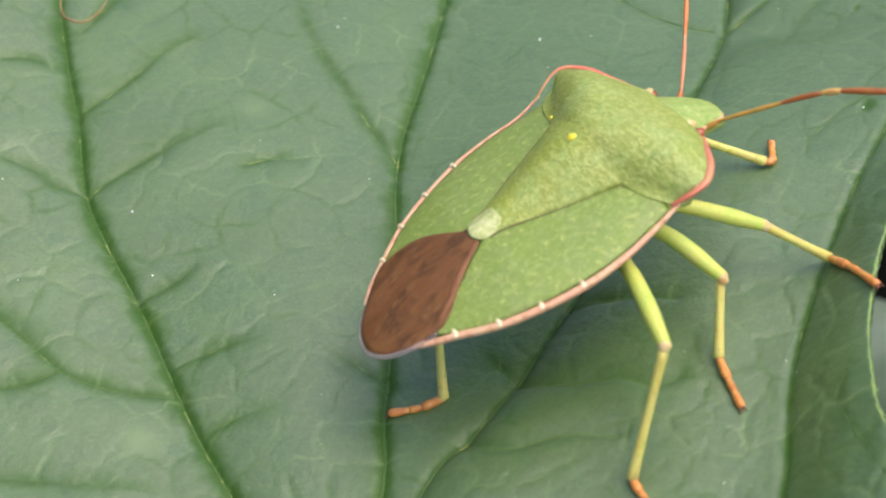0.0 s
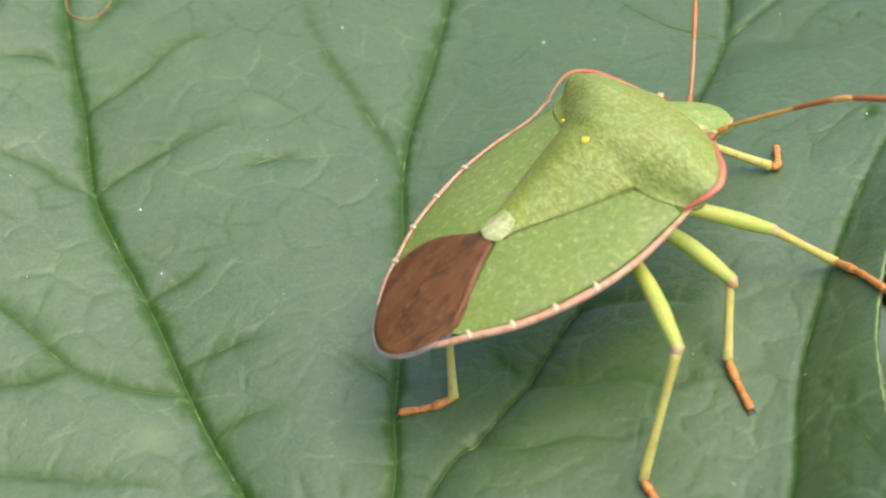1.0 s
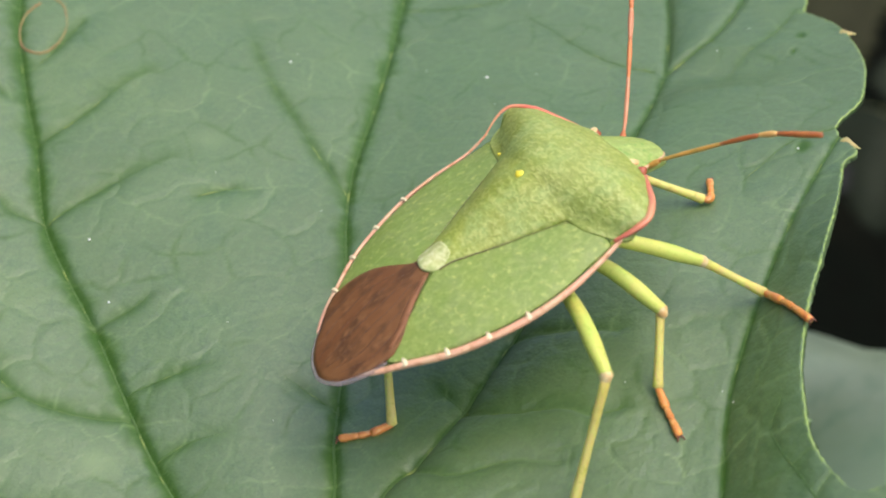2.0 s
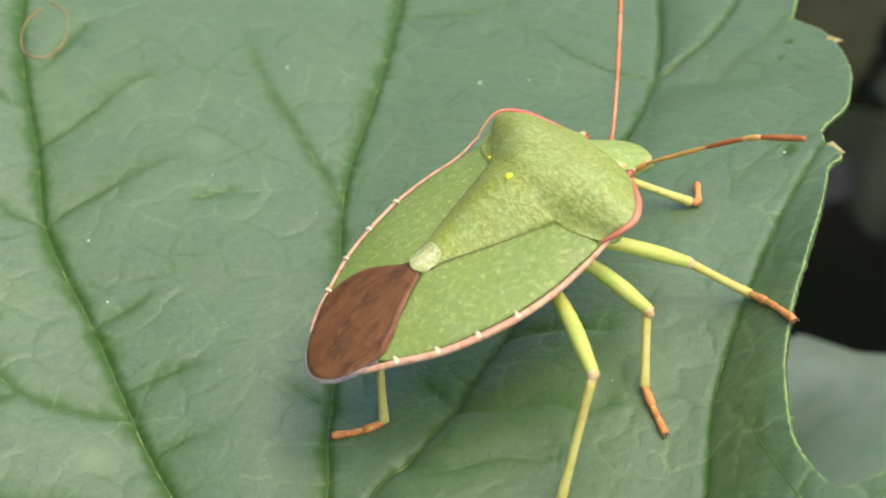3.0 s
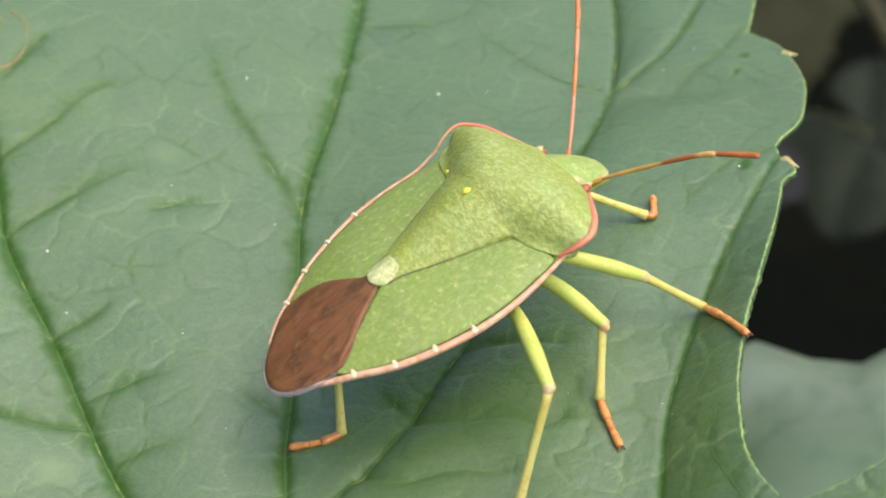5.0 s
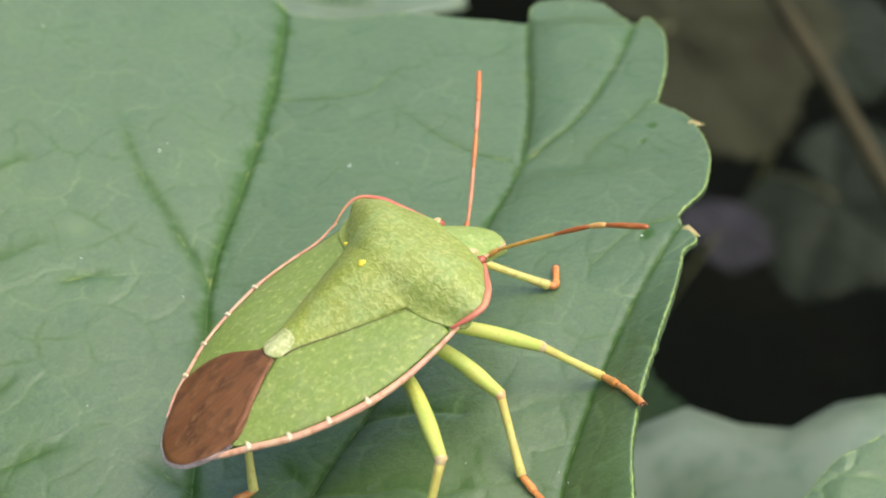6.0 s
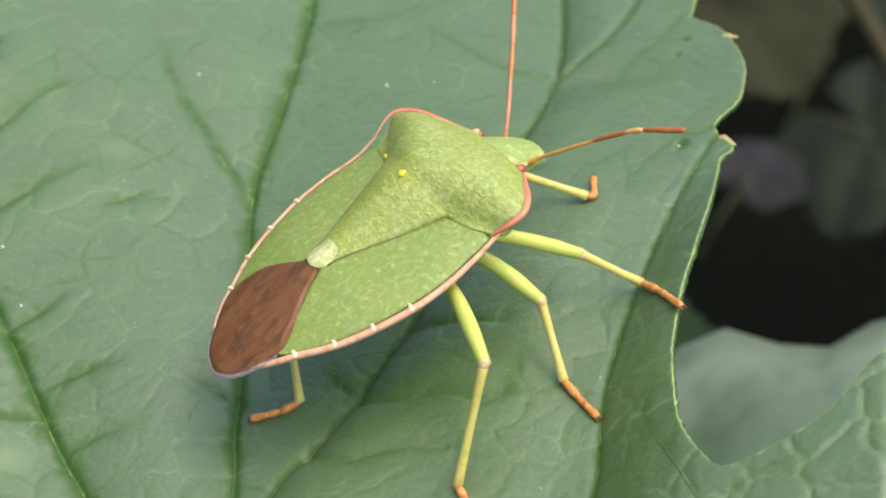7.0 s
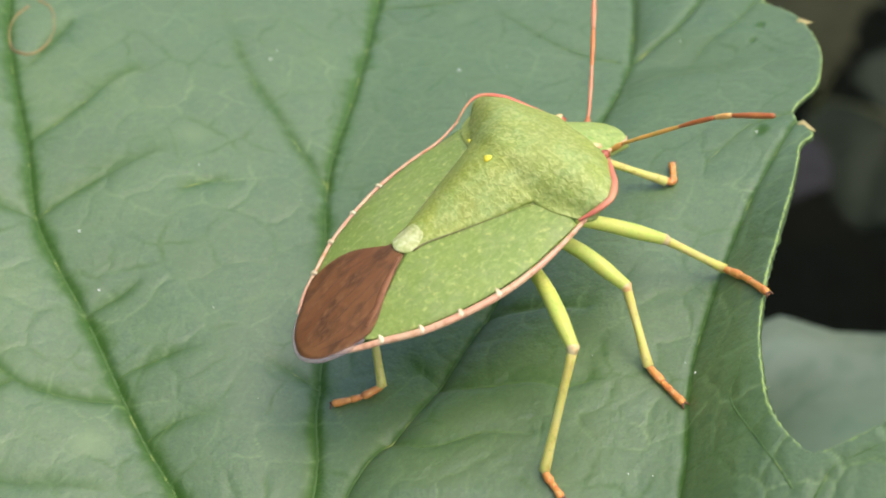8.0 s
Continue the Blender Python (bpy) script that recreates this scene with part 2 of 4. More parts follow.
TARSUS = material("tarsus_orange_brown", (0.64, 0.25, 0.06), 0.42, tones=[(3.0, (0.50, 0.17, 0.04), 0.48, 0.7, 2), (5.0, (0.70, 0.40, 0.16), 0.56, 0.7, 2)], bump=[(5, 0.3, "noise")], sub=0.4)
CLAW = material("claw_dark_brown", (0.12, 0.04, 0.02), 0.4, tones=[(5.0, (0.2, 0.07, 0.03), 0.45, 0.7, 2)])
ANT_GREEN = material("antenna_olive_orange", (0.64, 0.33, 0.07), 0.42, tones=[(2.0, (0.46, 0.29, 0.06), 0.45, 0.7, 2)], bump=[(6, 0.2, "noise")])
ANT_RED = material("antenna_red_brown", (0.58, 0.20, 0.06), 0.42, tones=[(2.0, (0.44, 0.12, 0.04), 0.45, 0.7, 2)], bump=[(6, 0.2, "noise")])
ANT_DARK = material("antenna_dark_red", (0.42, 0.12, 0.03), 0.42, tones=[(2.0, (0.55, 0.21, 0.05), 0.5, 0.75, 2)], bump=[(6, 0.2, "noise")])
ANT_ROSE = material("antenna_rose", (0.55, 0.25, 0.13), 0.45, tones=[(2.0, (0.50, 0.18, 0.08), 0.45, 0.7, 2)], bump=[(6, 0.2, "noise")])
ANT_PALE = material("antenna_pale_orange", (0.72, 0.42, 0.12), 0.42, tones=[(2.0, (0.55, 0.22, 0.06), 0.45, 0.7, 2)])


# ------------------------------------------------------------------ mesh helpers
def mesh_object(name, verts, faces, mat, parent=None, label="", smooth=True):
    """One mesh object out of vertices in millimetres."""
    me = bpy.data.meshes.new(name)
    me.from_pydata((np.asarray(verts, float) * MM).tolist(), [], faces)
    me.materials.append(mat)
    if smooth:
        me.polygons.foreach_set("use_smooth", [True] * len(me.polygons))
    me.update()
    ob = new(name, me)
    if parent:
        ob.parent = parent
    if label:
        tagged(ob, label)
    return ob


def spline(points, n=6):
    """A Catmull-Rom curve through the points, n steps between each two."""
    p = np.array(points, float)
    p = np.vstack([2 * p[0] - p[1], p, 2 * p[-1] - p[-2]])
    out = []
    for i in range(1, len(p) - 2):
        a, b, c, d = p[i - 1:i + 3]
        for k in range(n):
            u = k / n
            out.append(0.5 * (2 * b + (c - a) * u + (2 * a - 5 * b + 4 * c - d) * u * u + (3 * b - a - 3 * c + d) * u ** 3))
    out.append(p[-2])
    return np.array(out)


def tube(points, radii, sides=10, flat=1.0, up=(0, 0, 1)):
    """Vertices and faces of a closed, tapered, round-ended tube; flat squeezes it along up."""
    p = np.array(points, float)
    r = np.interp(np.linspace(0, 1, len(p)), np.linspace(0, 1, len(radii)), radii)
    tang = np.gradient(p, axis=0)
    tang /= np.linalg.norm(tang, axis=1)[:, None] + 1e-12
    verts, rings = [], []
    first, last = p[0] - tang[0] * r[0] * 0.6, p[-1] + tang[-1] * r[-1] * 0.6
    for c, t, q in zip(p, tang, r):
        side = np.cross(t, up)
        if np.linalg.norm(side) < 1e-3:
            side = np.cross(t, (1, 0, 0))
        side /= np.linalg.norm(side)
        top = np.cross(side, t)
        rings.append(len(verts))
        for k in range(sides):
            a = 2 * math.pi * k / sides
            verts.append(c + q * (math.cos(a) * side + flat * math.sin(a) * top))
    faces = []
    for a, b in zip(rings[:-1], rings[1:]):
        faces += [(a + k, a + (k + 1) % sides, b + (k + 1) % sides, b + k) for k in range(sides)]
    verts += [first, last]
    e0, e1 = len(verts) - 2, len(verts) - 1
    faces += [(e0, rings[0] + (k + 1) % sides, rings[0] + k) for k in range(sides)]
    faces += [(e1, rings[-1] + k, rings[-1] + (k + 1) % sides) for k in range(sides)]
    return verts, faces


def waves(x, y, size, seed, octaves=3):
    """Smooth random relief, about -1 to 1, made of crossing waves of the given size."""
    rng = np.random.RandomState(seed)
    out, weight = 0, 0
    for o in range(octaves):
        for _ in range(5):
            a, ph = rng.uniform(0, 2 * math.pi, 2)
            k = 2 * math.pi / (size / 2 ** o) * rng.uniform(0.7, 1.3)
            out = out + np.sin(k * (x * math.cos(a) + y * math.sin(a)) + ph) * 0.5 ** o
        weight += 0.5 ** o
    return out / weight / 3


def distance(x, y, line):
    """How far points lie from a line of many pieces."""
    d = np.full(np.shape(x), 1e9)
    for a, b in zip(line[:-1], line[1:]):
        v = b - a
        u = np.clip(((x - a[0]) * v[0] + (y - a[1]) * v[1]) / (v @ v + 1e-12), 0, 1)
        d = np.minimum(d, np.hypot(x - a[0] - u * v[0], y - a[1] - u * v[1]))
    return d


def fading(x, y, line, width):
    """A ridge profile round a line that dies away over its last part."""
    seg = np.linalg.norm(np.diff(line, axis=0), axis=1)
    run = np.r_[0, np.cumsum(seg)] / seg.sum()
    best, share = np.full(np.shape(x), 1e9), np.zeros(np.shape(x))
    for k, (a, b) in enumerate(zip(line[:-1], line[1:])):
        v = b - a
        u = np.clip(((x - a[0]) * v[0] + (y - a[1]) * v[1]) / (v @ v + 1e-12), 0, 1)
        d = np.hypot(x - a[0] - u * v[0], y - a[1] - u * v[1])
        share = np.where(d < best, run[k] + (run[k + 1] - run[k]) * u, share)
        best = np.minimum(best, d)
    w = np.clip((1 - share) / 0.6, 0, 1)
    w = w * w * (3 - 2 * w)
    return w * np.exp(-best / width[0]), w * np.exp(-(best / width[1]) ** 2), w * np.exp(-(best / width[2]) ** 2)


# ------------------------------------------------------------------ the leaf
MAIN_VEINS = [
    [(-19.23, 15.92), (-18.54, 13.25), (-17.39, 10.35), (-16.11, 7.47), (-15.06, 4.71), (-13.78, 2.76), (-12.26, 0.79), (-10.45, -1.86), (-9.18, -3.69), (-7.68, -5.5), (-3.31, -10.7)],
    [(-7.27, 26.38), (-6.82, 24.45), (-6, 19.32), (-5.58, 13.29), (-5.52, 8.37), (-4.4, 2.84), (-3.94, -0.24), (-3.67, -2.36), (-3.18, -5.14), (-3.31, -10.7)],
    [(4.47, 15.9), (4.09, 12.55), (2.88, 6.84), (1.64, 2.55), (0.35, -1), (-0.75, -3.04), (-1.88, -4.81), (-3.31, -10.7)],
    [(2.77, 27.72), (3.3, 24.15), (4.14, 19.41), (4.45, 15.87)],
    [(7.31, 27.12), (7.12, 22.99), (6.23, 18.24), (4.45, 15.87)],
    [(10.98, 10.9), (10.35, 9.0), (9.70, 6.9), (9.10, 4.3), (8.66, 1.65), (8.40, -0.4), (8.37, -2.1), (8.44, -5.2), (7.54, -8.9), (-3.31, -10.7)],
]
SIDE_VEINS = [
    [(-16.27, 7.98), (-15.37, 9.15), (-14.18, 11.29), (-13.52, 12.16)],
    [(-14.89, 4.67), (-13.86, 5.92), (-12.8, 7.05), (-11.56, 8.19)],
    [(-15.05, 4.67), (-16, 4.76), (-16.86, 5.2), (-17.96, 5.34), (-19.66, 5.82)],
    [(-10.27, -2.38), (-11.5, -2.56), (-12.63, -2.54), (-13.73, -2.31), (-15.08, -1.52), (-16.12, -0.92), (-18.6, 0.4)],
    [(-12.26, 0.79), (-11.2, 1.67), (-10.33, 2.77)],
    [(-10.54, -1.49), (-9.79, -1.01), (-8.65, -0.36), (-7.28, 0.05)],
    [(-8.99, -3.71), (-8.04, -2.98), (-6.36, -2.44)],
    [(-5.58, 8.21), (-6.85, 9.77), (-8.09, 11.45), (-9.41, 13.24), (-10.47, 15.16), (-11.81, 17.93)],
    [(0.41, -1.23), (-0.47, -0.52), (-1.29, 0.24)],
    [(0.46, -1.38), (1.81, -1.46), (3.5, -1.33), (4.38, -1.6), (5.17, -1.35)],
    [(1.41, 1.67), (3.05, 1.77), (4.82, 1.62)],
    [(-1.03, -3.42), (0.5, -3.81), (2.12, -3.32), (3.64, -3.4)],
    [(-5.93, 18.99), (-3.96, 19.38), (-2.29, 20.05), (-1.33, 22.03), (-0.73, 23.55)],
    [(4.45, 15.87), (1.88, 16.72), (-0.63, 18.61), (-2.71, 19.96)],
    [(10.82, 11.38), (9.41, 10.64), (8.37, 9.18), (7.06, 7.07)],
    [(8.86, 19.62), (8.2, 17.79), (7.1, 16.12), (6.09, 12.96)],
    [(-3.74, -1.26), (-5.09, -0.5), (-6.23, 0.04)],
    [(-10.25, 6.75), (-9.61, 7.18), (-9.01, 7.44), (-8.13, 6.97)],
    [(11.92, -6.58), (10.83, -4.71), (9.81, -2.69), (10.05, -1.47), (9.67, 0.79)],
    [(12.55, -6.9), (13.12, -6.05), (14.43, -5.46), (15.5, -5.04)],
    [(-16.48, 14.22), (-16.88, 12.81), (-17.27, 11.58), (-17.47, 10.64)],
    [(-19.28, 9.6), (-18.36, 10.01), (-17.16, 9.49)],
    [(-13.75, -2.33), (-14.66, -2.99), (-15.51, -3.36), (-17.2, -3.7), (-19.4, -3.9)],
    [(-15.46, -6.34), (-14.45, -6.24), (-12.78, -6.04), (-10.25, -5.87)],
]
OUTLINE_TOP = [(-20.5, 22.5), (-17.5, 24), (-14.5, 24.6), (-12.2, 26.6), (-9.6, 27.6), (-7.55, 26.52), (-6.9, 25.78), (-5.8, 25.67), (-4.71, 25.65), (-3.92, 25.86), (-2.31, 26.64), (-0.24, 26.89), (1.36, 27.13), (2.68, 27.3), (2.8, 29.12), (4.33, 29.51), (5.81, 29.14), (7.25, 27.24), (7.72, 28.09), (8.76, 25.45), (9.15, 22.05), (9.11, 19.42), (8.98, 19.53)]
OUTLINE_RIGHT = [(8.98, 19.53), (10.06, 18.54), (10.8, 17.46), (11.49, 15.53), (11.59, 13.1), (10.82, 11.39), (11.57, 9.89), (11.19, 9.38), (11.18, 8.24), (10.96, 5.26), (10.61, 2.2), (10.54, 0.01), (10.75, -2.19), (11.15, -3.76), (11.85, -5), (12.47, -5.54), (13.35, -5.3), (14.45, -4.74), (15.69, -3.71), (16.46, -2.51), (17.06, -1.82), (19.5, 0.2)]
OUTLINE_REST = [(19.5, 0.2), (22.0, -1.6), (22.6, -5.0), (20.8, -8.0), (18.0, -10.2), (14.0, -12.2), (9.0, -13.6), (3.5, -13.2), (-0.5, -12.6), (-3.34, -10.9),
                (-6.4, -12.8), (-11.0, -13.4), (-16.0, -12.4), (-20.5, -9.5), (-23.6, -5.0), (-25.3, 0.5), (-25.0, 6.5), (-25.6, 11.5), (-24.0, 16.0),
                (-22.6, 19.5), (-20.5, 22.5)]
main_lines = [spline(v) for v in MAIN_VEINS]
side_lines = [spline(v) for v in SIDE_VEINS]
outline = np.vstack([spline(OUTLINE_TOP, 8)[:-1], spline(OUTLINE_RIGHT, 8)[:-1], spline(OUTLINE_REST, 8)[:-1]])
seeds = np.random.RandomState(5)
gx, gy = np.meshgrid(np.arange(-28, 25, 1.75), np.arange(-16, 33, 1.75))
CELLS = np.stack([gx.ravel(), gy.ravel()], 1) + seeds.uniform(-0.8, 0.8, (gx.size, 2))
gx, gy = np.meshgrid(np.arange(-28, 25, 0.62), np.arange(-16, 33, 0.62))
SMALL_CELLS = np.stack([gx.ravel(), gy.ravel()], 1) + seeds.uniform(-0.3, 0.3, (gx.size, 2))


def cell_edge(x, y, cells, step):
    """Distance to the border between the two nearest cells of a jittered lattice."""
    x, y = np.ravel(x), np.ravel(y)
    cols = len(np.arange(-28, 25, step))
    rows = len(np.arange(-16, 33, step))
    i, j = np.clip(np.round((x + 28) / step).astype(int), 0, cols - 1), np.clip(np.round((y + 16) / step).astype(int), 0, rows - 1)
    best = np.full((2, len(x)), 1e9)
    at = np.zeros((2, len(x), 2))
    for di in (-2, -1, 0, 1, 2):
        for dj in (-2, -1, 0, 1, 2):
            c = cells[np.clip(j + dj, 0, rows - 1) * cols + np.clip(i + di, 0, cols - 1)]
            d = np.hypot(c[:, 0] - x, c[:, 1] - y)
            inside = (i + di >= 0) & (i + di < cols) & (j + dj >= 0) & (j + dj < rows)
            d = np.where(inside, d, 1e9)
            first = d < best[0]
            second = ~first & (d < best[1])
            best[1] = np.where(first, best[0], np.where(second, d, best[1]))
            at[1] = np.where(first[:, None], at[0], np.where(second[:, None], c, at[1]))
            best[0] = np.where(first, d, best[0])
            at[0] = np.where(first[:, None], c, at[0])
    gap = np.linalg.norm(at[1] - at[0], axis=1) + 1e-9
    return (best[1] ** 2 - best[0] ** 2) / (2 * gap)


def right_of(x, y, line):
    """How far points lie to the right (+x) of a line that runs along y."""
    order = np.argsort(line[:, 1])
    return x - np.interp(y, line[order, 1], line[order, 0])


def leaf_height(x, y, full=False):
    """Height of the leaf's upper face over its mean plane, and where asked how far the tissue is vein."""
    x, y = np.asarray(x, float), np.asarray(y, float)
    shape = x.shape
    x, y = x.ravel(), y.ravel()
    u, v = np.clip(x, -20, 17) / 10, np.clip(y, -12, 29) / 10
    z = BEND[0] + BEND[1] * u + BEND[2] * v + BEND[3] * u * u + BEND[4] * u * v + BEND[5] * v * v
    away = [distance(x, y, l) for l in main_lines]
    d = np.min(away, 0)
    soft_side, deep_side, line_side = np.max([np.array(fading(x, y, l, (0.50, 0.10, 0.28))) * np.array([[SIDE_SHARE[k]], [min(1, SIDE_SHARE[k])], [min(1, SIDE_SHARE[k])]]) for k, l in enumerate(side_lines)], 0)
    pillow = 1.0
    for a, share in zip(away[:5], (1, 1, 0.35, 0.7, 0.7)):
        pillow = pillow * (1 - share * np.exp(-(a / 2.6) ** 2))
    z += 0.36 * pillow - 0.22
    # the blade stands steeper on one side of each rib
    for line, high, wide, low, top in ((main_lines[0], 0.13, 0.7, -9, 16), (main_lines[2], 0.58, 1.3, -7, 15.5), (main_lines[3], 0.58, 1.1, 15.5, 28)):
        e = np.clip(right_of(x, y, line), 0, None)
        fade = np.clip((y - low) / 1.5, 0, 1) * np.clip((top - y) / 1.5, 0, 1)
        z += high * (1 - np.exp(-e / wide)) * np.exp(-(e / 5.0) ** 2) * fade
    # the outer flap beyond the last rib is folded up
    e = right_of(x, y, main_lines[5])
    fade = np.clip((y + 9) / 3, 0, 1) * np.clip((10.5 - y) / 6, 0, 1)
    z += fade * (0.50 * np.clip(e, 0, 1.1) + 0.30 * np.clip(e - 1.1, 0, 0.6) + 0.14 * np.clip(e - 1.7, 0, 1) - 0.45 * np.exp(-(away[5] / 2.2) ** 2))
    z -= np.max([share * (0.10 * np.exp(-(a / 0.17) ** 2) + 0.07 * np.exp(-a / 0.35)) for a, share in zip(away, (1, 1, 0.5, 0.8, 0.8, 0.5))], 0)
    z -= 0.08 * np.clip(x - 11.8, 0, 8)
    # beyond some side veins the next panel dips steeply to the vein
    for k, deep in ((9, 0.14), (10, 0.10), (11, 0.10)):
        line = side_lines[k][np.argsort(side_lines[k][:, 0])]
        d = distance(x, y, line) / np.where(y > np.interp(x, line[:, 0], line[:, 1]), 0.55, 0.10)
        ends = np.clip((x - line[0, 0]) / 0.5 + 1, 0, 1) * np.clip((line[-1, 0] - x) / 0.5 + 1, 0, 1)
        z -= deep * np.exp(-d) * ends
    z += 0.05 - 0.12 * soft_side - 0.03 * deep_side
    wx, wy = x + 0.35 * waves(x, y, 3.0, 11), y + 0.35 * waves(x, y, 3.0, 12)
    e = cell_edge(wx, wy, CELLS, 1.75)
    f = cell_edge(wx, wy, SMALL_CELLS, 0.62)
    flap = np.clip(right_of(x, y, main_lines[5]) * 2, 0, 1) * np.clip((11 - y) / 2, 0, 1) + 0.8 * np.clip((x - 11) / 1.5, 0, 1) * np.clip((-1 - y) / 2, 0, 1)
    strong = np.clip(0.5 + 1.0 * waves(x, y, 5.0, 13), 0.05, 1.2) + 0.7 * flap
    z += strong * (0.012 * (1 - np.exp(-(e / 0.30) ** 2)) - 0.028 * np.exp(-(e / 0.065) ** 2)) + 0.009 * (1 - np.exp(-(f / 0.10) ** 2))
    z += 0.035 * waves(x, y, 7.0, 14)
    for cx, cy, r in DENTS:
        q = np.hypot(x - cx, (y - cy) * 0.8) / r
        z += 0.02 * np.exp(-((q - 1.1) / 0.45) ** 2) - 0.05 * np.exp(-q ** 2)
    z = z.reshape(shape)
    if not full:
        return z
    pale = np.clip(0.3 + 1.1 * waves(x, y, 4.0, 15) + 0.7 * flap, 0, 1.25)
    vein = np.maximum(np.exp(-(e / 0.042) ** 2) * pale * 0.62, np.exp(-(f / 0.035) ** 2) * 0.16)
    for k in (9, 10, 11):
        vein = np.maximum(vein, 0.55 * np.exp(-(distance(x, y, side_lines[k]) / 0.055) ** 2))
    for cx, cy, r, much in BLOTCHES:
        vein = np.maximum(vein, much * np.exp(-(np.hypot(x - cx, y - cy) / r * (1 + 0.4 * waves(x, y, 1.2, 17))) ** 2))
    # darker, greener rib tissue with the grooves' shade painted in, frayed border
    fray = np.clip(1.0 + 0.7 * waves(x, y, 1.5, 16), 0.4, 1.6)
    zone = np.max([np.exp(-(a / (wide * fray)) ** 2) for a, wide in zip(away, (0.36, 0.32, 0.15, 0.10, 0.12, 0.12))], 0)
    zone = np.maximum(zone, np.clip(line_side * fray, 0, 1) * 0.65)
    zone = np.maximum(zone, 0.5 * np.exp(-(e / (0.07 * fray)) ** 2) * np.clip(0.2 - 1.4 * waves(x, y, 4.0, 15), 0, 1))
    # along some side veins the dipping panel's shade is painted on one side
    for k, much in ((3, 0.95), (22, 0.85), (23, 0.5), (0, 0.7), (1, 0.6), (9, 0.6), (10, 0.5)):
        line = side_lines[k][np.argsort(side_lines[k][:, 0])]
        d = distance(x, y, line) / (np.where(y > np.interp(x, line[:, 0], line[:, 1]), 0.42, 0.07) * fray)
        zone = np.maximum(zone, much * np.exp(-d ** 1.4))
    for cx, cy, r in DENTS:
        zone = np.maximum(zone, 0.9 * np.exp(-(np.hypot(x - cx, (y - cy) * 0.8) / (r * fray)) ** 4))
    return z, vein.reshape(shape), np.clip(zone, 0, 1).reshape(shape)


DENTS = ((9.80, 10.3, 0.26), (9.2, 17.45, 0.20), (9.0, 16.45, 0.18))  # small healed bites
BLOTCHES = ((-10.8, -4.1, 0.6, 0.55), (-10.5, 9.4, 0.55, 0.4), (-2.4, 18.5, 0.5, 0.35))  # pale yellowish flecks
SIDE_SHARE = [0.8 if k in (9, 10, 11) else 0.4 if k in (12, 13, 14, 15, 18, 19) else 1 for k in range(len(SIDE_VEINS))]
BEND = [-1.774, -0.167, 0.759, 0.815, -0.491, -0.508]


def inside_outline(x, y, line):
    """Even-odd test against a closed outline."""
    hit = np.zeros(np.shape(x), bool)
    for (ax, ay), (bx, by) in zip(line, np.roll(line, -1, 0)):
        cross = (ay > y) != (by > y)
        hit ^= cross & (x < (bx - ax) * (y - ay) / (by - ay + 1e-15) + ax)
    return hit


def serrated(line, step, depth):
    """The outline with small forward teeth and a ripple, as one closed line."""
    seg = np.linalg.norm(np.roll(line, -1, 0) - line, axis=1)
    run = np.r_[0, np.cumsum(seg)]
    closed = np.vstack([line, line[:1]])
    t = np.arange(0, run[-1], 0.05)
    p = np.stack([np.interp(t, run, closed[:, k]) for k in (0, 1)], 1)
    tang = np.roll(p, -1, 0) - np.roll(p, 1, 0)
    tang /= np.linalg.norm(tang, axis=1)[:, None] + 1e-9
    normal = np.stack([-tang[:, 1], tang[:, 0]], 1)
    ph = t / step + 0.4 * np.sin(t * 0.9)
    return p + normal * (depth * ((ph % 1.0) - 0.5) + 0.015 * np.sin(t * 2.1))[:, None]


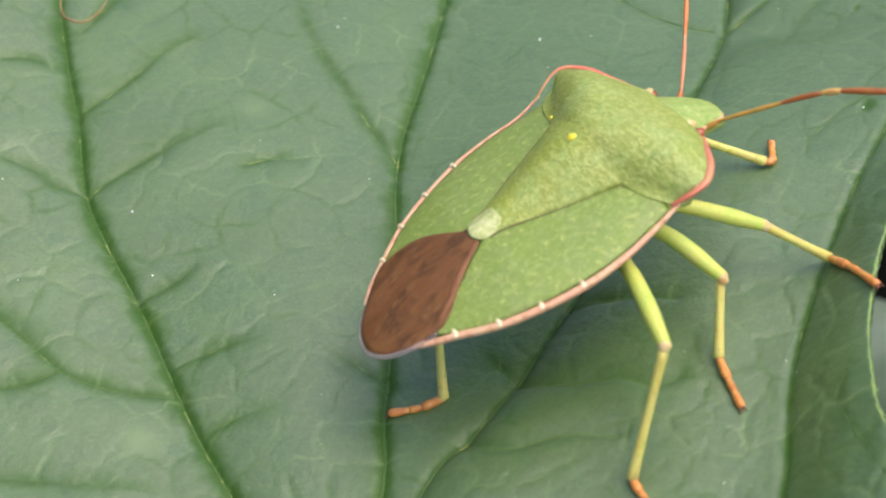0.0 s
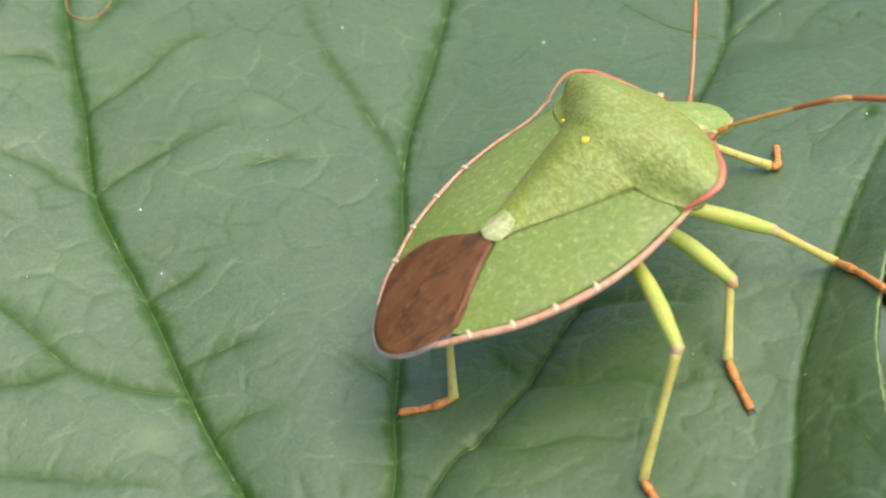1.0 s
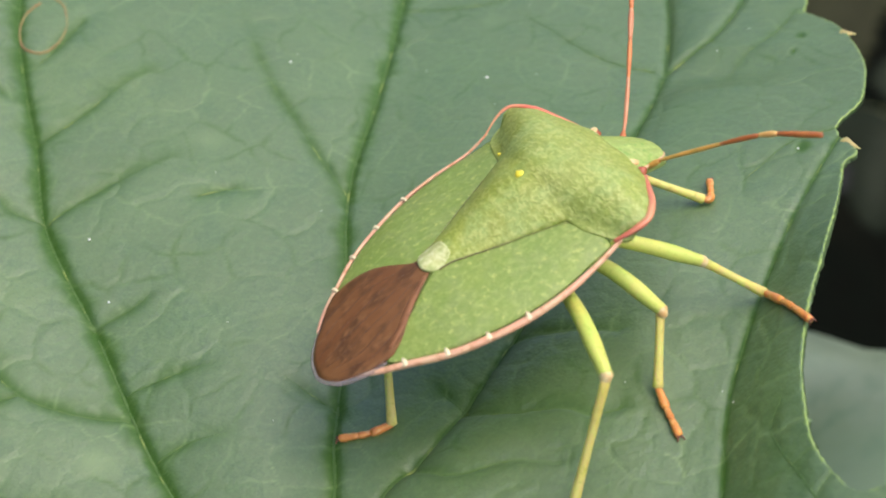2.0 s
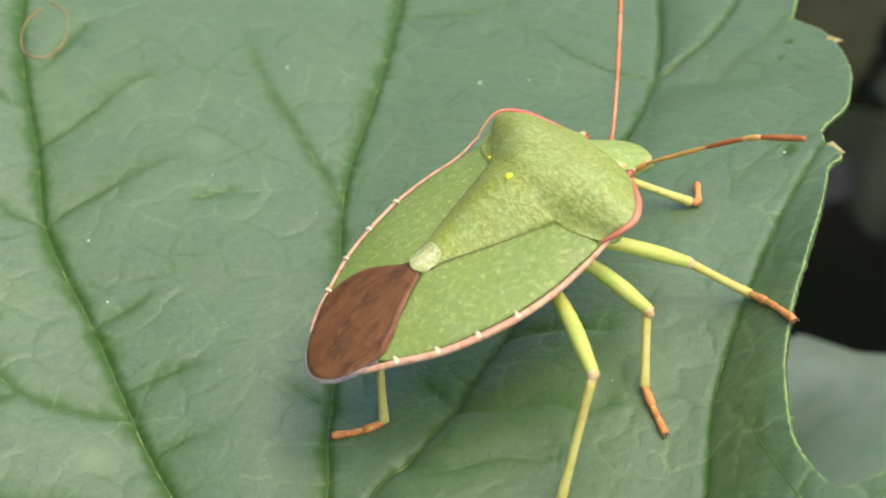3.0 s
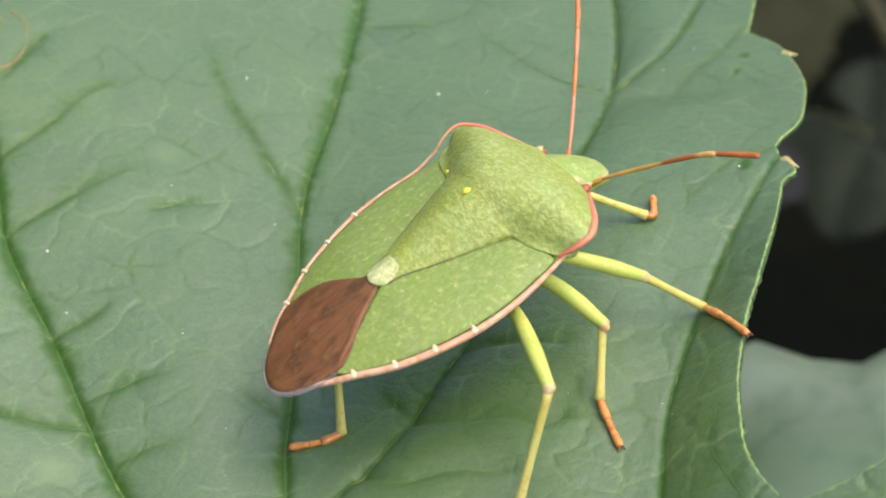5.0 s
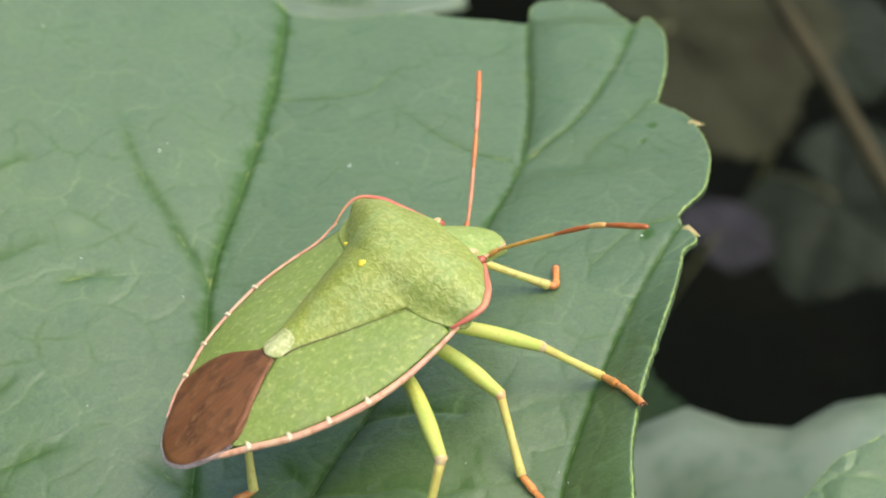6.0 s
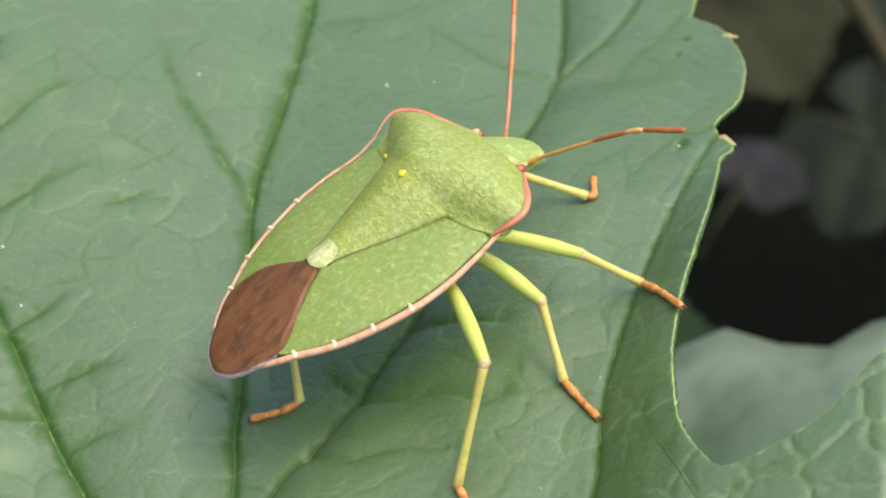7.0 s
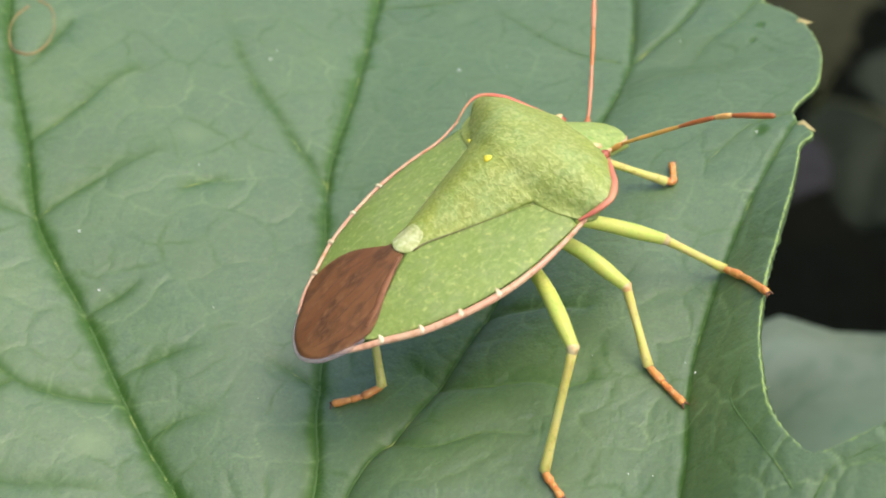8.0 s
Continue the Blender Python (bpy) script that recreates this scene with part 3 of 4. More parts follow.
def build_leaf():
    edge = serrated(outline, 0.42, 0.035)
    step = 0.09
    xs, ys = np.arange(-26.5, 23.5, step), np.arange(-14.5, 31, step)
    x, y = np.meshgrid(xs, ys)
    keep = inside_outline(x, y, edge)
    cell = keep[:-1, :-1] | keep[1:, :-1] | keep[:-1, 1:] | keep[1:, 1:]
    used = np.zeros_like(keep)
    for a in (0, 1):
        for b in (0, 1):
            used[a:a + cell.shape[0], b:b + cell.shape[1]] |= cell
    out = used & ~keep
    px, py = x[out], y[out]
    near = np.empty((len(px), 2))
    for k in range(0, len(px), 400):
        dd = (px[k:k + 400, None] - edge[:, 0]) ** 2 + (py[k:k + 400, None] - edge[:, 1]) ** 2
        near[k:k + 400] = edge[dd.argmin(1)]
    x[out], y[out] = near[:, 0], near[:, 1]
    index = np.full(x.shape, -1)
    index[used] = np.arange(used.sum())
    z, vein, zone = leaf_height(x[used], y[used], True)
    verts = np.stack([x[used], y[used], z], 1)
    jj, ii = np.nonzero(cell)
    faces = np.stack([index[jj, ii], index[jj, ii + 1], index[jj + 1, ii + 1], index[jj + 1, ii]], 1).tolist()
    leaf = mesh_object("leaf", verts, faces, LEAF)
    leaf.location.z = Z0 * MM
    layer = leaf.data.attributes.new("vein", "FLOAT", "POINT")
    layer.data.foreach_set("value", vein.astype(np.float32))
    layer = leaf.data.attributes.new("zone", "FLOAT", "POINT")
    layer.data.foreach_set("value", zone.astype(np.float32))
    thick = leaf.modifiers.new("thickness", "SOLIDIFY")
    thick.thickness, thick.offset = 0.00022, -1
    tagged(leaf, "broad lobed green leaf with sunken branching veins", "leaf")
    for line in main_lines:
        big = 0.45 if line is main_lines[5] else 1.0
        p = np.column_stack([line, leaf_height(line[:, 0], line[:, 1]) + 0.01])
        mesh_object("vein", *tube(p, [0.026 * big, 0.036 * big, 0.05 * big], 8, 0.5), VEIN, leaf)
    for line in side_lines:
        p = np.column_stack([line, leaf_height(line[:, 0], line[:, 1]) + 0.008])
        mesh_object("vein", *tube(p[:int(len(p) * 0.8)], [0.035, 0.028, 0.018, 0.005], 6, 0.5), VEIN, leaf)
    p = np.column_stack([edge, leaf_height(edge[:, 0], edge[:, 1]) - 0.045])
    p = np.vstack([p[::2], p[:1]])
    mesh_object("margin", *tube(p, np.random.RandomState(8).uniform(0.036, 0.066, 900), 6, 0.9), RIM, leaf, "thin pale green leaf margin")
    for (ax, ay), (bx, by) in (((10.62, 17.60), (11.16, 17.45)), ((11.14, 10.62), (11.70, 10.02))):
        a, b = [(qx, qy, float(leaf_height(qx, qy)) - 0.05) for qx, qy in ((ax, ay), (bx, by))]
        mesh_object("tooth", *tube([a, tuple((np.array(a) + b) / 2), b], [0.20, 0.11, 0.02], 8, 0.5), TOOTH, leaf, "dry tan tooth tip of the margin")
    ring = spline([(-18.15, 14.75), (-18.45, 14.03), (-18.48, 13.22), (-18.03, 12.33), (-17.34, 12.2), (-16.95, 12.91), (-16.9, 13.81), (-17.32, 14.83), (-17.98, 15.23)], 6)
    p = np.column_stack([ring, leaf_height(ring[:, 0], ring[:, 1]) + 0.01])
    mesh_object("scar", *tube(p, [0.05, 0.03, 0.055, 0.02, 0.05], 6), SCAR, leaf, "thin brown oval scar on the blade")
    petiole = spline([(-3.34, -10.6, -0.9), (-3.5, -14, -1.8), (-4.5, -22, -7), (-7, -36, -30), (-10, -44, -70), (-12, -48, -140)], 6)
    mesh_object("petiole", *tube(petiole, [0.7, 0.8, 1.1], 12), STEM, leaf, "slender olive leaf stalk")
    return leaf


leaf = build_leaf()


def grit():
    rng = np.random.RandomState(9)
    verts, faces = [], []
    spots = [(-13.23, 4.06), (-11.96, 1.76), (9.67, 10.25), (-8.89, 14.28), (-1.8, 14.71)] + [tuple(rng.uniform((-20, -6), (9, 24))) for _ in range(26)]
    for n, (x, y) in enumerate(spots):
        r = rng.uniform(0.045, 0.07) if n < 5 else rng.uniform(0.014, 0.034)
        z = float(leaf_height(x, y)) + r * 0.4
        t, f = tube([(x - r * 0.6, y, z), (x, y + r * 0.3, z + r * 0.2), (x + r * 0.6, y, z)], [r * 0.6, r, r * 0.5], 7, 0.8)
        faces += [tuple(i + len(verts) for i in q) for q in f]
        verts += t
    ob = mesh_object("grit", verts, faces, SPECK)
    ob.location.z = Z0 * MM
    return tagged(ob, "tiny white grains scattered on the leaf", "dust", kind="stuff")


grit()

# ------------------------------------------------------------------ the shield bug
# Its own space: x from the tail (0) to the head (13), y to its left, z up from the side margin.
bug = new("shield_bug")
BUG_POSE = Matrix(((0.7137, -0.6912, -0.1132, -3.376), (0.6804, 0.7226, -0.1222, -3.088), (0.1663, 0.0102, 0.986, 1.751 + Z0), (0, 0, 0, 1)))
bug.matrix_world = Matrix.LocRotScale(BUG_POSE.to_translation() * MM, BUG_POSE.to_quaternion(), None)
tagged(bug, "green shield bug with brown wing membrane standing on the leaf", "insect")

WIDTH = spline([(0.0, 0.35), (0.35, 0.95), (1.2, 1.55), (2.2, 2.06), (3.3, 2.74), (4.49, 3.19), (5.74, 3.47), (7.0, 3.55), (8.2, 3.42), (9.2, 3.35)], 5)


def half_width(s):
    return np.interp(s, WIDTH[:, 0], WIDTH[:, 1])


def mid_height(s):
    return np.interp(s, [0, 1.2, 2.5, 4.78, 6.5, 8.3, 9.0, 9.7, 10.3, 10.9, 11.4, 12.0], [-0.18, 0.12, 0.42, 0.84, 1.12, 1.38, 1.45, 1.36, 1.08, 0.62, 0.18, -0.25])


def ridge(s):
    """How far the scutellum stands out of the back."""
    return np.interp(s, [4.4, 5.2, 6.5, 8.0, 9.2], [0.08, 0.20, 0.46, 0.72, 0.80])


def dorsal(s, y):
    """Height of the back, the scutellum aside, over the margin plane."""
    q = np.clip(np.abs(y) / (half_width(s) + 1e-6), 0, 1)
    return (mid_height(s) - np.interp(s, [3, 4.5, 6.5, 8.5], [0.0, 0.08, 0.44, 0.72])) * (1 - q ** 2.0) ** 0.85


def shield(s, y):
    """Height of the back with the scutellum's rounded ridge on it."""
    wide = 0.50 + max(0.0, s - 4.9) * 0.40 + 0.18 * min(1.0, max(0.0, (s - 6.8) / 1.6)) ** 2
    return float(dorsal(s, y)) + float(ridge(s)) * max(0.0, 1 - (y / wide) ** 2) ** 1.5


def pronotum_height(s, y):
    """It takes up the scutellum's ridge behind, swells to the shoulders and falls steeply to the head."""
    a = abs(y)
    mid = float(mid_height(s)) + 0.06
    edge = float(np.interp(s, [8.3, 9.3, 10.1, 10.7, 11.4], [0.20, 0.30, 0.42, 0.30, -0.22]))
    w = float(np.interp(s, [8.3, 9.2, 9.9, 10.25, 10.72, 11.05, 11.42], [3.2, 3.3, 3.52, 3.48, 3.0, 2.36, 1.62]))
    q = min(1.0, a / w)
    k = min(1.0, max(0.0, (s - 8.6) / 1.7))
    z = edge + (mid - edge) * (1 - q ** (2.0 + 0.3 * k)) ** (2.0 - 1.05 * k)
    z += 0.10 * k * math.exp(-((a - 2.5) / 0.7) ** 2 - ((s - 9.8) / 0.6) ** 2)
    z -= 0.04 * math.exp(-((a - 1.0) / 0.5) ** 2 - ((s - 10.7) / 0.3) ** 2)
    behind = float(np.interp(a, [0, 0.7, 1.4, 2.0, 2.56, 3.2, 3.44], [8.36, 8.38, 8.42, 8.55, 8.75, 9.2, 9.55]))
    k = min(1.0, max(0.0, (s - behind) / (1.25 - 0.25 * a)))
    k = k * k * (3 - 2 * k)
    return (1 - k) * (shield(s, y) - 0.03 + 0.06 * min(1.0, max(0.0, a - 1.6))) + k * (z + 0.01)


def plate(name, mat, outer, inner, height, lift=0.0, thick=0.14, rows=40, cols=14, parent=None, label="", roll=0.06):
    """A curved plate between two border lines, each a function from 0..1 to (s, y), rounded at its rim."""
    verts, faces = [], []
    for side in (0, 1):
        for a in np.linspace(0, 1, rows):
            p, q = np.array(inner(a)), np.array(outer(a))
            for b in np.linspace(0, 1, cols):
                s, y = p + (q - p) * b
                rim = min(b, 1 - b, a, 1 - a)
                z = float(height(s, y)) + lift - roll * math.exp(-rim * 16)
                verts.append((s, y, z - side * thick * (1 - 0.6 * math.exp(-rim * 25))))
    n = rows * cols
    for i in range(rows - 1):
        for j in range(cols - 1):
            k = i * cols + j
            faces += [(k, k + 1, k + cols + 1, k + cols), (n + k, n + k + cols, n + k + cols + 1, n + k + 1)]
    for i in range(rows - 1):
        for j in (0, cols - 1):
            k = i * cols + j
            faces.append((k, k + cols, n + k + cols, n + k))
    for j in range(cols - 1):
        for i in (0, rows - 1):
            k = i * cols + j
            faces.append((k, n + k, n + k + 1, k + 1))
    me = mesh_object(name, verts, faces, mat, parent or bug, label)
    bm = bmesh.new()
    bm.from_mesh(me.data)
    bmesh.ops.remove_doubles(bm, verts=bm.verts, dist=1e-7)
    bmesh.ops.recalc_face_normals(bm, faces=bm.faces)
    bm.to_mesh(me.data)
    bm.free()
    return me


def along(points):
    """A smooth line as a function from 0..1."""
    c = spline(points, 8)
    run = np.r_[0, np.cumsum(np.linalg.norm(np.diff(c, axis=0), axis=1))]
    run /= run[-1]
    return lambda a: tuple(np.interp(a, run, c[:, k]) for k in range(c.shape[1]))


def bug_body():
    # belly: a keel-shaped shell below the margin
    verts, faces, n = [], [], 22
    stations = np.linspace(0.9, 11.2, 30)
    for s in stations:
        w = float(half_width(min(s, 9.2))) * (0.86 if s < 9.2 else 0.86 - 0.28 * (s - 9.2))
        deep = -np.interp(s, [0.5, 2, 5, 9, 11.2], [0.25, 0.9, 1.7, 2.0, 1.6])
        for k in range(n):
            a = math.pi * k / (n - 1)
            verts.append((s, w * math.cos(a), -0.12 + deep * math.sin(a) ** 1.7 if 0 < k < n - 1 else -0.12))
    for i in range(len(stations) - 1):
        for k in range(n - 1):
            a = i * n + k
            faces.append((a, a + 1, a + n + 1, a + n))
        faces.append((i * n + n - 1, i * n, i * n + n, i * n + 2 * n - 1))
    faces += [tuple(range(n - 1, -1, -1)), tuple(range((len(stations) - 1) * n, len(stations) * n))]
    mesh_object("abdomen", verts, faces, BELLY, bug)
    # wings, membrane, scutellum
    for side in (1, -1):
        outer = along([(9.0, (3.38 if side > 0 else 3.22) * side), (8.2, (3.38 if side > 0 else 3.30) * side), (7.0, 3.42 * side), (5.74, 3.33 * side), (4.49, 3.05 * side), (3.3, 2.60 * side), (2.2, 1.93 * side), (1.85, 1.62 * side)])
        inner = along([(9.0, 1.80 * side), (8.0, 1.40 * side), (7.0, 1.03 * side), (6.0, 0.65 * side), (5.1, 0.30 * side), (4.4, 0.40 * side), (3.3, 0.95 * side), (2.4, 1.30 * side), (1.85, 1.50 * side)])
        wing = plate("corium", CORIUM, outer, inner, dorsal, 0.02, rows=60, cols=20, roll=0.02, label="smooth green leathery forewing")
        crease = along([(8.6, 2.5 * side), (7.0, 2.25 * side), (5.2, 1.75 * side), (3.6, 1.5 * side)])
        pts = [(*crease(a), float(dorsal(*crease(a))) + 0.012) for a in np.linspace(0, 1, 24)]
        mesh_object("wing_vein", *tube(pts, [0.008, 0.014, 0.006], 6, 0.6), CORIUM_VEIN, wing)
        crease = along([(8.4, 2.95 * side), (7.0, 2.85 * side), (5.4, 2.55 * side), (4.2, 2.2 * side)])
        pts = [(*crease(a), float(dorsal(*crease(a))) + 0.012) for a in np.linspace(0, 1, 24)]
        mesh_object("wing_vein", *tube(pts, [0.006, 0.012, 0.005], 6, 0.6), CORIUM_VEIN, wing)
        seam = along([(8.6, 1.93 * side), (8.0, 1.66 * side), (7.0, 1.28 * side), (6.0, 0.88 * side), (5.2, 0.55 * side), (4.75, 0.50 * side)])
        pts = [(*seam(a), float(dorsal(*seam(a))) + (0.035 if side < 0 else 0.022)) for a in np.linspace(0, 1, 24)]
        mesh_object("suture", *tube(pts, [0.008, 0.012, 0.024, 0.036] if side < 0 else [0.006, 0.010, 0.014, 0.014], 6, 0.6), SUTURE, bug, "brown seam beside the scutellum")
        # side margin with cream spots
        line = along([(9.1, 3.47 * side, 0.24) if side > 0 else (9.3, 3.30 * side, 0.12), (8.2, 3.46 * side, 0.04), (7.0, 3.56 * side, 0), (5.74, 3.49 * side, 0), (4.49, 3.19 * side, 0), (3.3, 2.74 * side, 0),
                      (2.2, 2.06 * side, 0), (1.5, 1.62 * side, -0.03), (0.95, 1.15 * side, -0.08)])
        pts = [line(a) for a in np.linspace(0, 1, 60)]
        rim = mesh_object("body_margin", *tube(pts, np.array([0.07, 0.10, 0.12, 0.12, 0.115, 0.09]) * (0.55 if side > 0 else 1.0), 10, 0.95), MARGIN, bug, "pinkish tan rim of the abdomen")
        for s, w in ((2.2, 2.06), (3.3, 2.74), (4.49, 3.19), (5.74, 3.49)):
            t, f = tube([(s + 0.05, (w - 0.26) * side, 0.09), (s + 0.02, (w - 0.08) * side, 0.08), (s - 0.02, (w + 0.05) * side, 0.045)], np.array([0.015, 0.06, 0.085]) * (1.35 if side < 0 else 1.0), 8, 0.7)
            mesh_object("margin_spot", t, f, MARGIN_SPOT, rim, "cream spot between two segments")
    bound = along([(2.0, 1.80), (2.75, 1.72), (3.5, 1.36), (4.3, 0.62), (4.62, 0.0), (4.42, -0.34), (4.05, -0.56), (3.5, -0.86), (3.0, -1.18), (2.55, -1.46), (2.1, -1.62)])
    end = along([(1.75, 1.66), (1.15, 1.18), (0.64, 0.78), (0.32, 0.40), (0.16, 0.02), (0.12, -0.28), (0.22, -0.64), (0.45, -0.98), (0.85, -1.24), (1.35, -1.46), (1.8, -1.58)])
    flat = lambda s, y: float(dorsal(max(s, 0.02), y * 0.8)) - 0.02
    wing = plate("membrane", MEMBRANE, end, bound, flat, 0.055, 0.06, rows=44, cols=26, label="brown translucent wing membrane")
    for k in range(7):
        y0 = -1.2 + 0.4 * k
        pts = [(s, y0 * (0.35 + 0.65 * math.sin(min(1, (4.6 - s) / 2.4) * 1.57)) * min(1, 0.45 + 0.35 * s) + 0.03 * math.sin(3 * s + k), 0) for s in np.linspace(4.1 - 0.5 * abs(y0), 0.35 + 0.25 * abs(y0), 16)]
        pts = [(s, y, flat(s, y) + 0.058) for s, y, _ in pts]
        mesh_object("membrane_vein", *tube(pts, [0.008, 0.012, 0.006], 6, 0.7), MEMBRANE_VEIN, wing)
    fold = along([(4.30, -0.32), (3.9, -0.52), (3.4, -0.80), (2.9, -1.10), (2.5, -1.30), (2.15, -1.42)])
    pts = [(*fold(a), flat(*fold(a)) + 0.05) for a in np.linspace(0, 1, 24)]
    mesh_object("membrane_fold", *tube(pts, [0.03, 0.09, 0.12, 0.10, 0.05], 8, 0.3), MEMBRANE_FOLD, wing, "rust brown folded edge of the membrane")
    pts = [(*end(a), flat(*end(a)) - 0.05) for a in np.linspace(0, 1, 40)]
    mesh_object("membrane_edge", *tube(pts, [0.03, 0.05, 0.09, 0.11, 0.14, 0.16, 0.12], 8, 0.35), MEMBRANE_EDGE, wing, "greyish see-through edge of the membrane")
    left = along([(9.0, 1.98), (8.0, 1.60), (7.0, 1.24), (6.0, 0.87), (5.3, 0.60), (4.9, 0.42)])
    right = along([(9.0, -1.98), (8.0, -1.60), (7.0, -1.24), (6.0, -0.87), (5.3, -0.60), (4.9, -0.42)])
    top = shield
    scut = plate("scutellum", SCUTELLUM, left, right, top, 0.016, 0.30, rows=50, cols=24, roll=0.012, label="long green triangular shield on the back")
    t1 = along([(5.36, 0.12), (5.30, 0.42), (5.02, 0.62), (4.68, 0.56), (4.45, 0.30), (4.36, 0.02)])
    t2 = along([(5.36, -0.12), (5.30, -0.40), (5.02, -0.54), (4.68, -0.48), (4.45, -0.26), (4.36, -0.02)])
    plate("scutellum_tip", TIP, t1, t2, lambda s, y: float(shield(s, y)) + 0.02 - 0.05 * (abs(y) / 0.62) ** 3, 0.012, 0.12, rows=16, cols=14, parent=scut, roll=0.03, label="pale cream rounded tip")
    for y, r in ((0.0, 0.15), (2.0, 0.06)):
        s = 8.36 if y == 0 else 8.7
        z = (top(s, y) if y == 0 else float(dorsal(s, y)) + 0.12) + 0.03
        t, f = tube([(s - r * 0.7, y * 1.0 - 0.03, z), (s, y + 0.03, z + 0.02), (s + r * 0.7, y, z)], [r * 0.55, r, r * 0.5], 9, 0.35)
        mesh_object("yellow_spot", t, f, YELLOW, scut, "small bright yellow callus")
    # pronotum: shoulders out, falling to the head
    front = along([(9.75, 3.57), (10.25, 3.52), (10.72, 2.98), (11.05, 2.32), (11.4, 1.6), (11.42, 0.8), (11.34, 0), (11.42, -0.8), (11.4, -1.6), (11.05, -2.32), (10.72, -2.96), (10.25, -3.46), (9.75, -3.48)])
    back = along([(9.50, 3.53), (9.1, 3.34), (8.75, 2.70), (8.55, 2.0), (8.42, 1.4), (8.38, 0.7), (8.36, 0), (8.38, -0.7), (8.42, -1.4), (8.55, -2.0), (8.75, -2.56), (9.2, -3.2), (9.55, -3.44)])
    plate("pronotum", PRONOTUM, front, back, pronotum_height, 0.024, 0.16, rows=84, cols=34, roll=0.012, label="broad granular green pronotum")
    for side in (1, -1):
        if side > 0:
            edge = along([(8.7, 3.42, 0.14), (9.1, 3.48, 0.27), (9.55, 3.61, 0.40), (9.95, 3.66, 0.46), (10.3, 3.54, 0.44), (10.72, 3.04, 0.31), (11.05, 2.38, 0.08), (11.4, 1.66, -0.22), (11.5, 1.45, -0.3)])
        else:
            edge = along([(9.1, -3.26, 0.22), (9.55, -3.48, 0.36), (9.95, -3.58, 0.44), (10.3, -3.49, 0.42), (10.72, -3.02, 0.30), (11.05, -2.38, 0.08), (11.4, -1.66, -0.22), (11.5, -1.45, -0.3)])
        pts = [edge(a) for a in np.linspace(0, 1, 44)]
        mesh_object("pronotum_rim", *tube(pts, [0.02, 0.04, 0.065, 0.075, 0.055, 0.04] if side > 0 else [0.05, 0.11, 0.125, 0.12, 0.09, 0.06], 10, 0.8), COLLAR, bug, "coral red edge of the shoulder")


bug_body()


def bug_head():
    left = along([(11.2, 1.30), (11.6, 1.06), (12.05, 0.86), (12.45, 0.64), (12.72, 0.36), (12.84, 0.04)])
    right = along([(11.2, -1.30), (11.6, -1.10), (12.05, -0.92), (12.45, -0.74), (12.76, -0.50), (12.86, -0.12)])

    def top(s, y):
        mid = float(np.interp(s, [11.2, 11.6, 12.2, 12.7, 13.0], [0.26, 0.02, -0.45, -0.88, -1.2]))
        return mid - 0.30 * (abs(y) / 1.0) ** 2 - 0.05 * math.exp(-((abs(y) - 0.28) / 0.05) ** 2)

    head = plate("head", HEAD, left, right, top, 0.0, 0.55, rows=30, cols=22, label="small green flattened head")
    pts = [(*right(a), top(*right(a)) - 0.04) for a in np.linspace(0.22, 0.86, 20)]
    mesh_object("head_rim", *tube(pts, [0.05, 0.06, 0.045, 0.02], 8, 0.8), MARGIN, head, "pinkish cream rim of the head")
    for side in (1, -1):
        c = np.array((11.52, 1.22 * side, -0.32))
        t, f = tube([c - (0.16, 0.02 * side, 0), c, c + (0.16, -0.06 * side, -0.05)], [0.11, 0.19, 0.10], 12)
        mesh_object("eye", t, f, EYE, head, "dark red compound eye")
        c = np.array((11.42, 1.0 * side, 0.05))
        t, f = tube([c - (0.1, 0, 0), c, c + (0.14, 0.10 * side, -0.06)], [0.08, 0.14, 0.10], 10, 0.5)
        mesh_object("eye_patch", t, f, KNEE, head, "cream patch behind the eye")


bug_head()


def antenna(points, cuts, mats):
    """Jointed feeler: the line is cut at the given shares of its length."""
    line = along(points)
    for a, b, mat, r in zip(cuts[:-1], cuts[1:], mats, (0.105, 0.075, 0.085, 0.10, 0.10)):
        pts = [line(q) for q in np.linspace(a + 0.006, b - 0.006, 12)]
        mesh_object("antenna_segment", *tube(pts, [r * 0.72, r * 0.9, r, r * 0.8], 10), mat, bug, "thin orange brown antenna joint")
        if b < 1:
            c = np.array(line(b))
            d = np.array(line(b + 0.02)) - np.array(line(b - 0.02))
            d /= np.linalg.norm(d)
            mesh_object("antenna_joint", *tube([c - d * 0.07, c, c + d * 0.07], [0.05, 0.062, 0.05], 8), ANT_RED, bug)


antenna([(11.84, -0.85, -0.72), (12.25, -1.3, -0.35), (12.98, -2.24, 0.11), (13.88, -3.59, 0.79), (14.43, -4.45, 1.11), (15.15, -5.83, 1.39)],
        (0, 0.10, 0.46, 0.67, 0.77, 1), (ANT_GREEN, ANT_GREEN, ANT_DARK, ANT_PALE, ANT_DARK))
antenna([(11.95, 0.75, -0.95), (12.55, 1.26, -0.96), (13.93, 2.65, -0.5), (15.6, 4.52, -0.09), (16.48, 5.57, 0.13)],
        (0, 0.10, 0.40, 0.62, 0.80, 1), (ANT_RED, ANT_ROSE, ANT_RED, ANT_ROSE, ANT_RED))


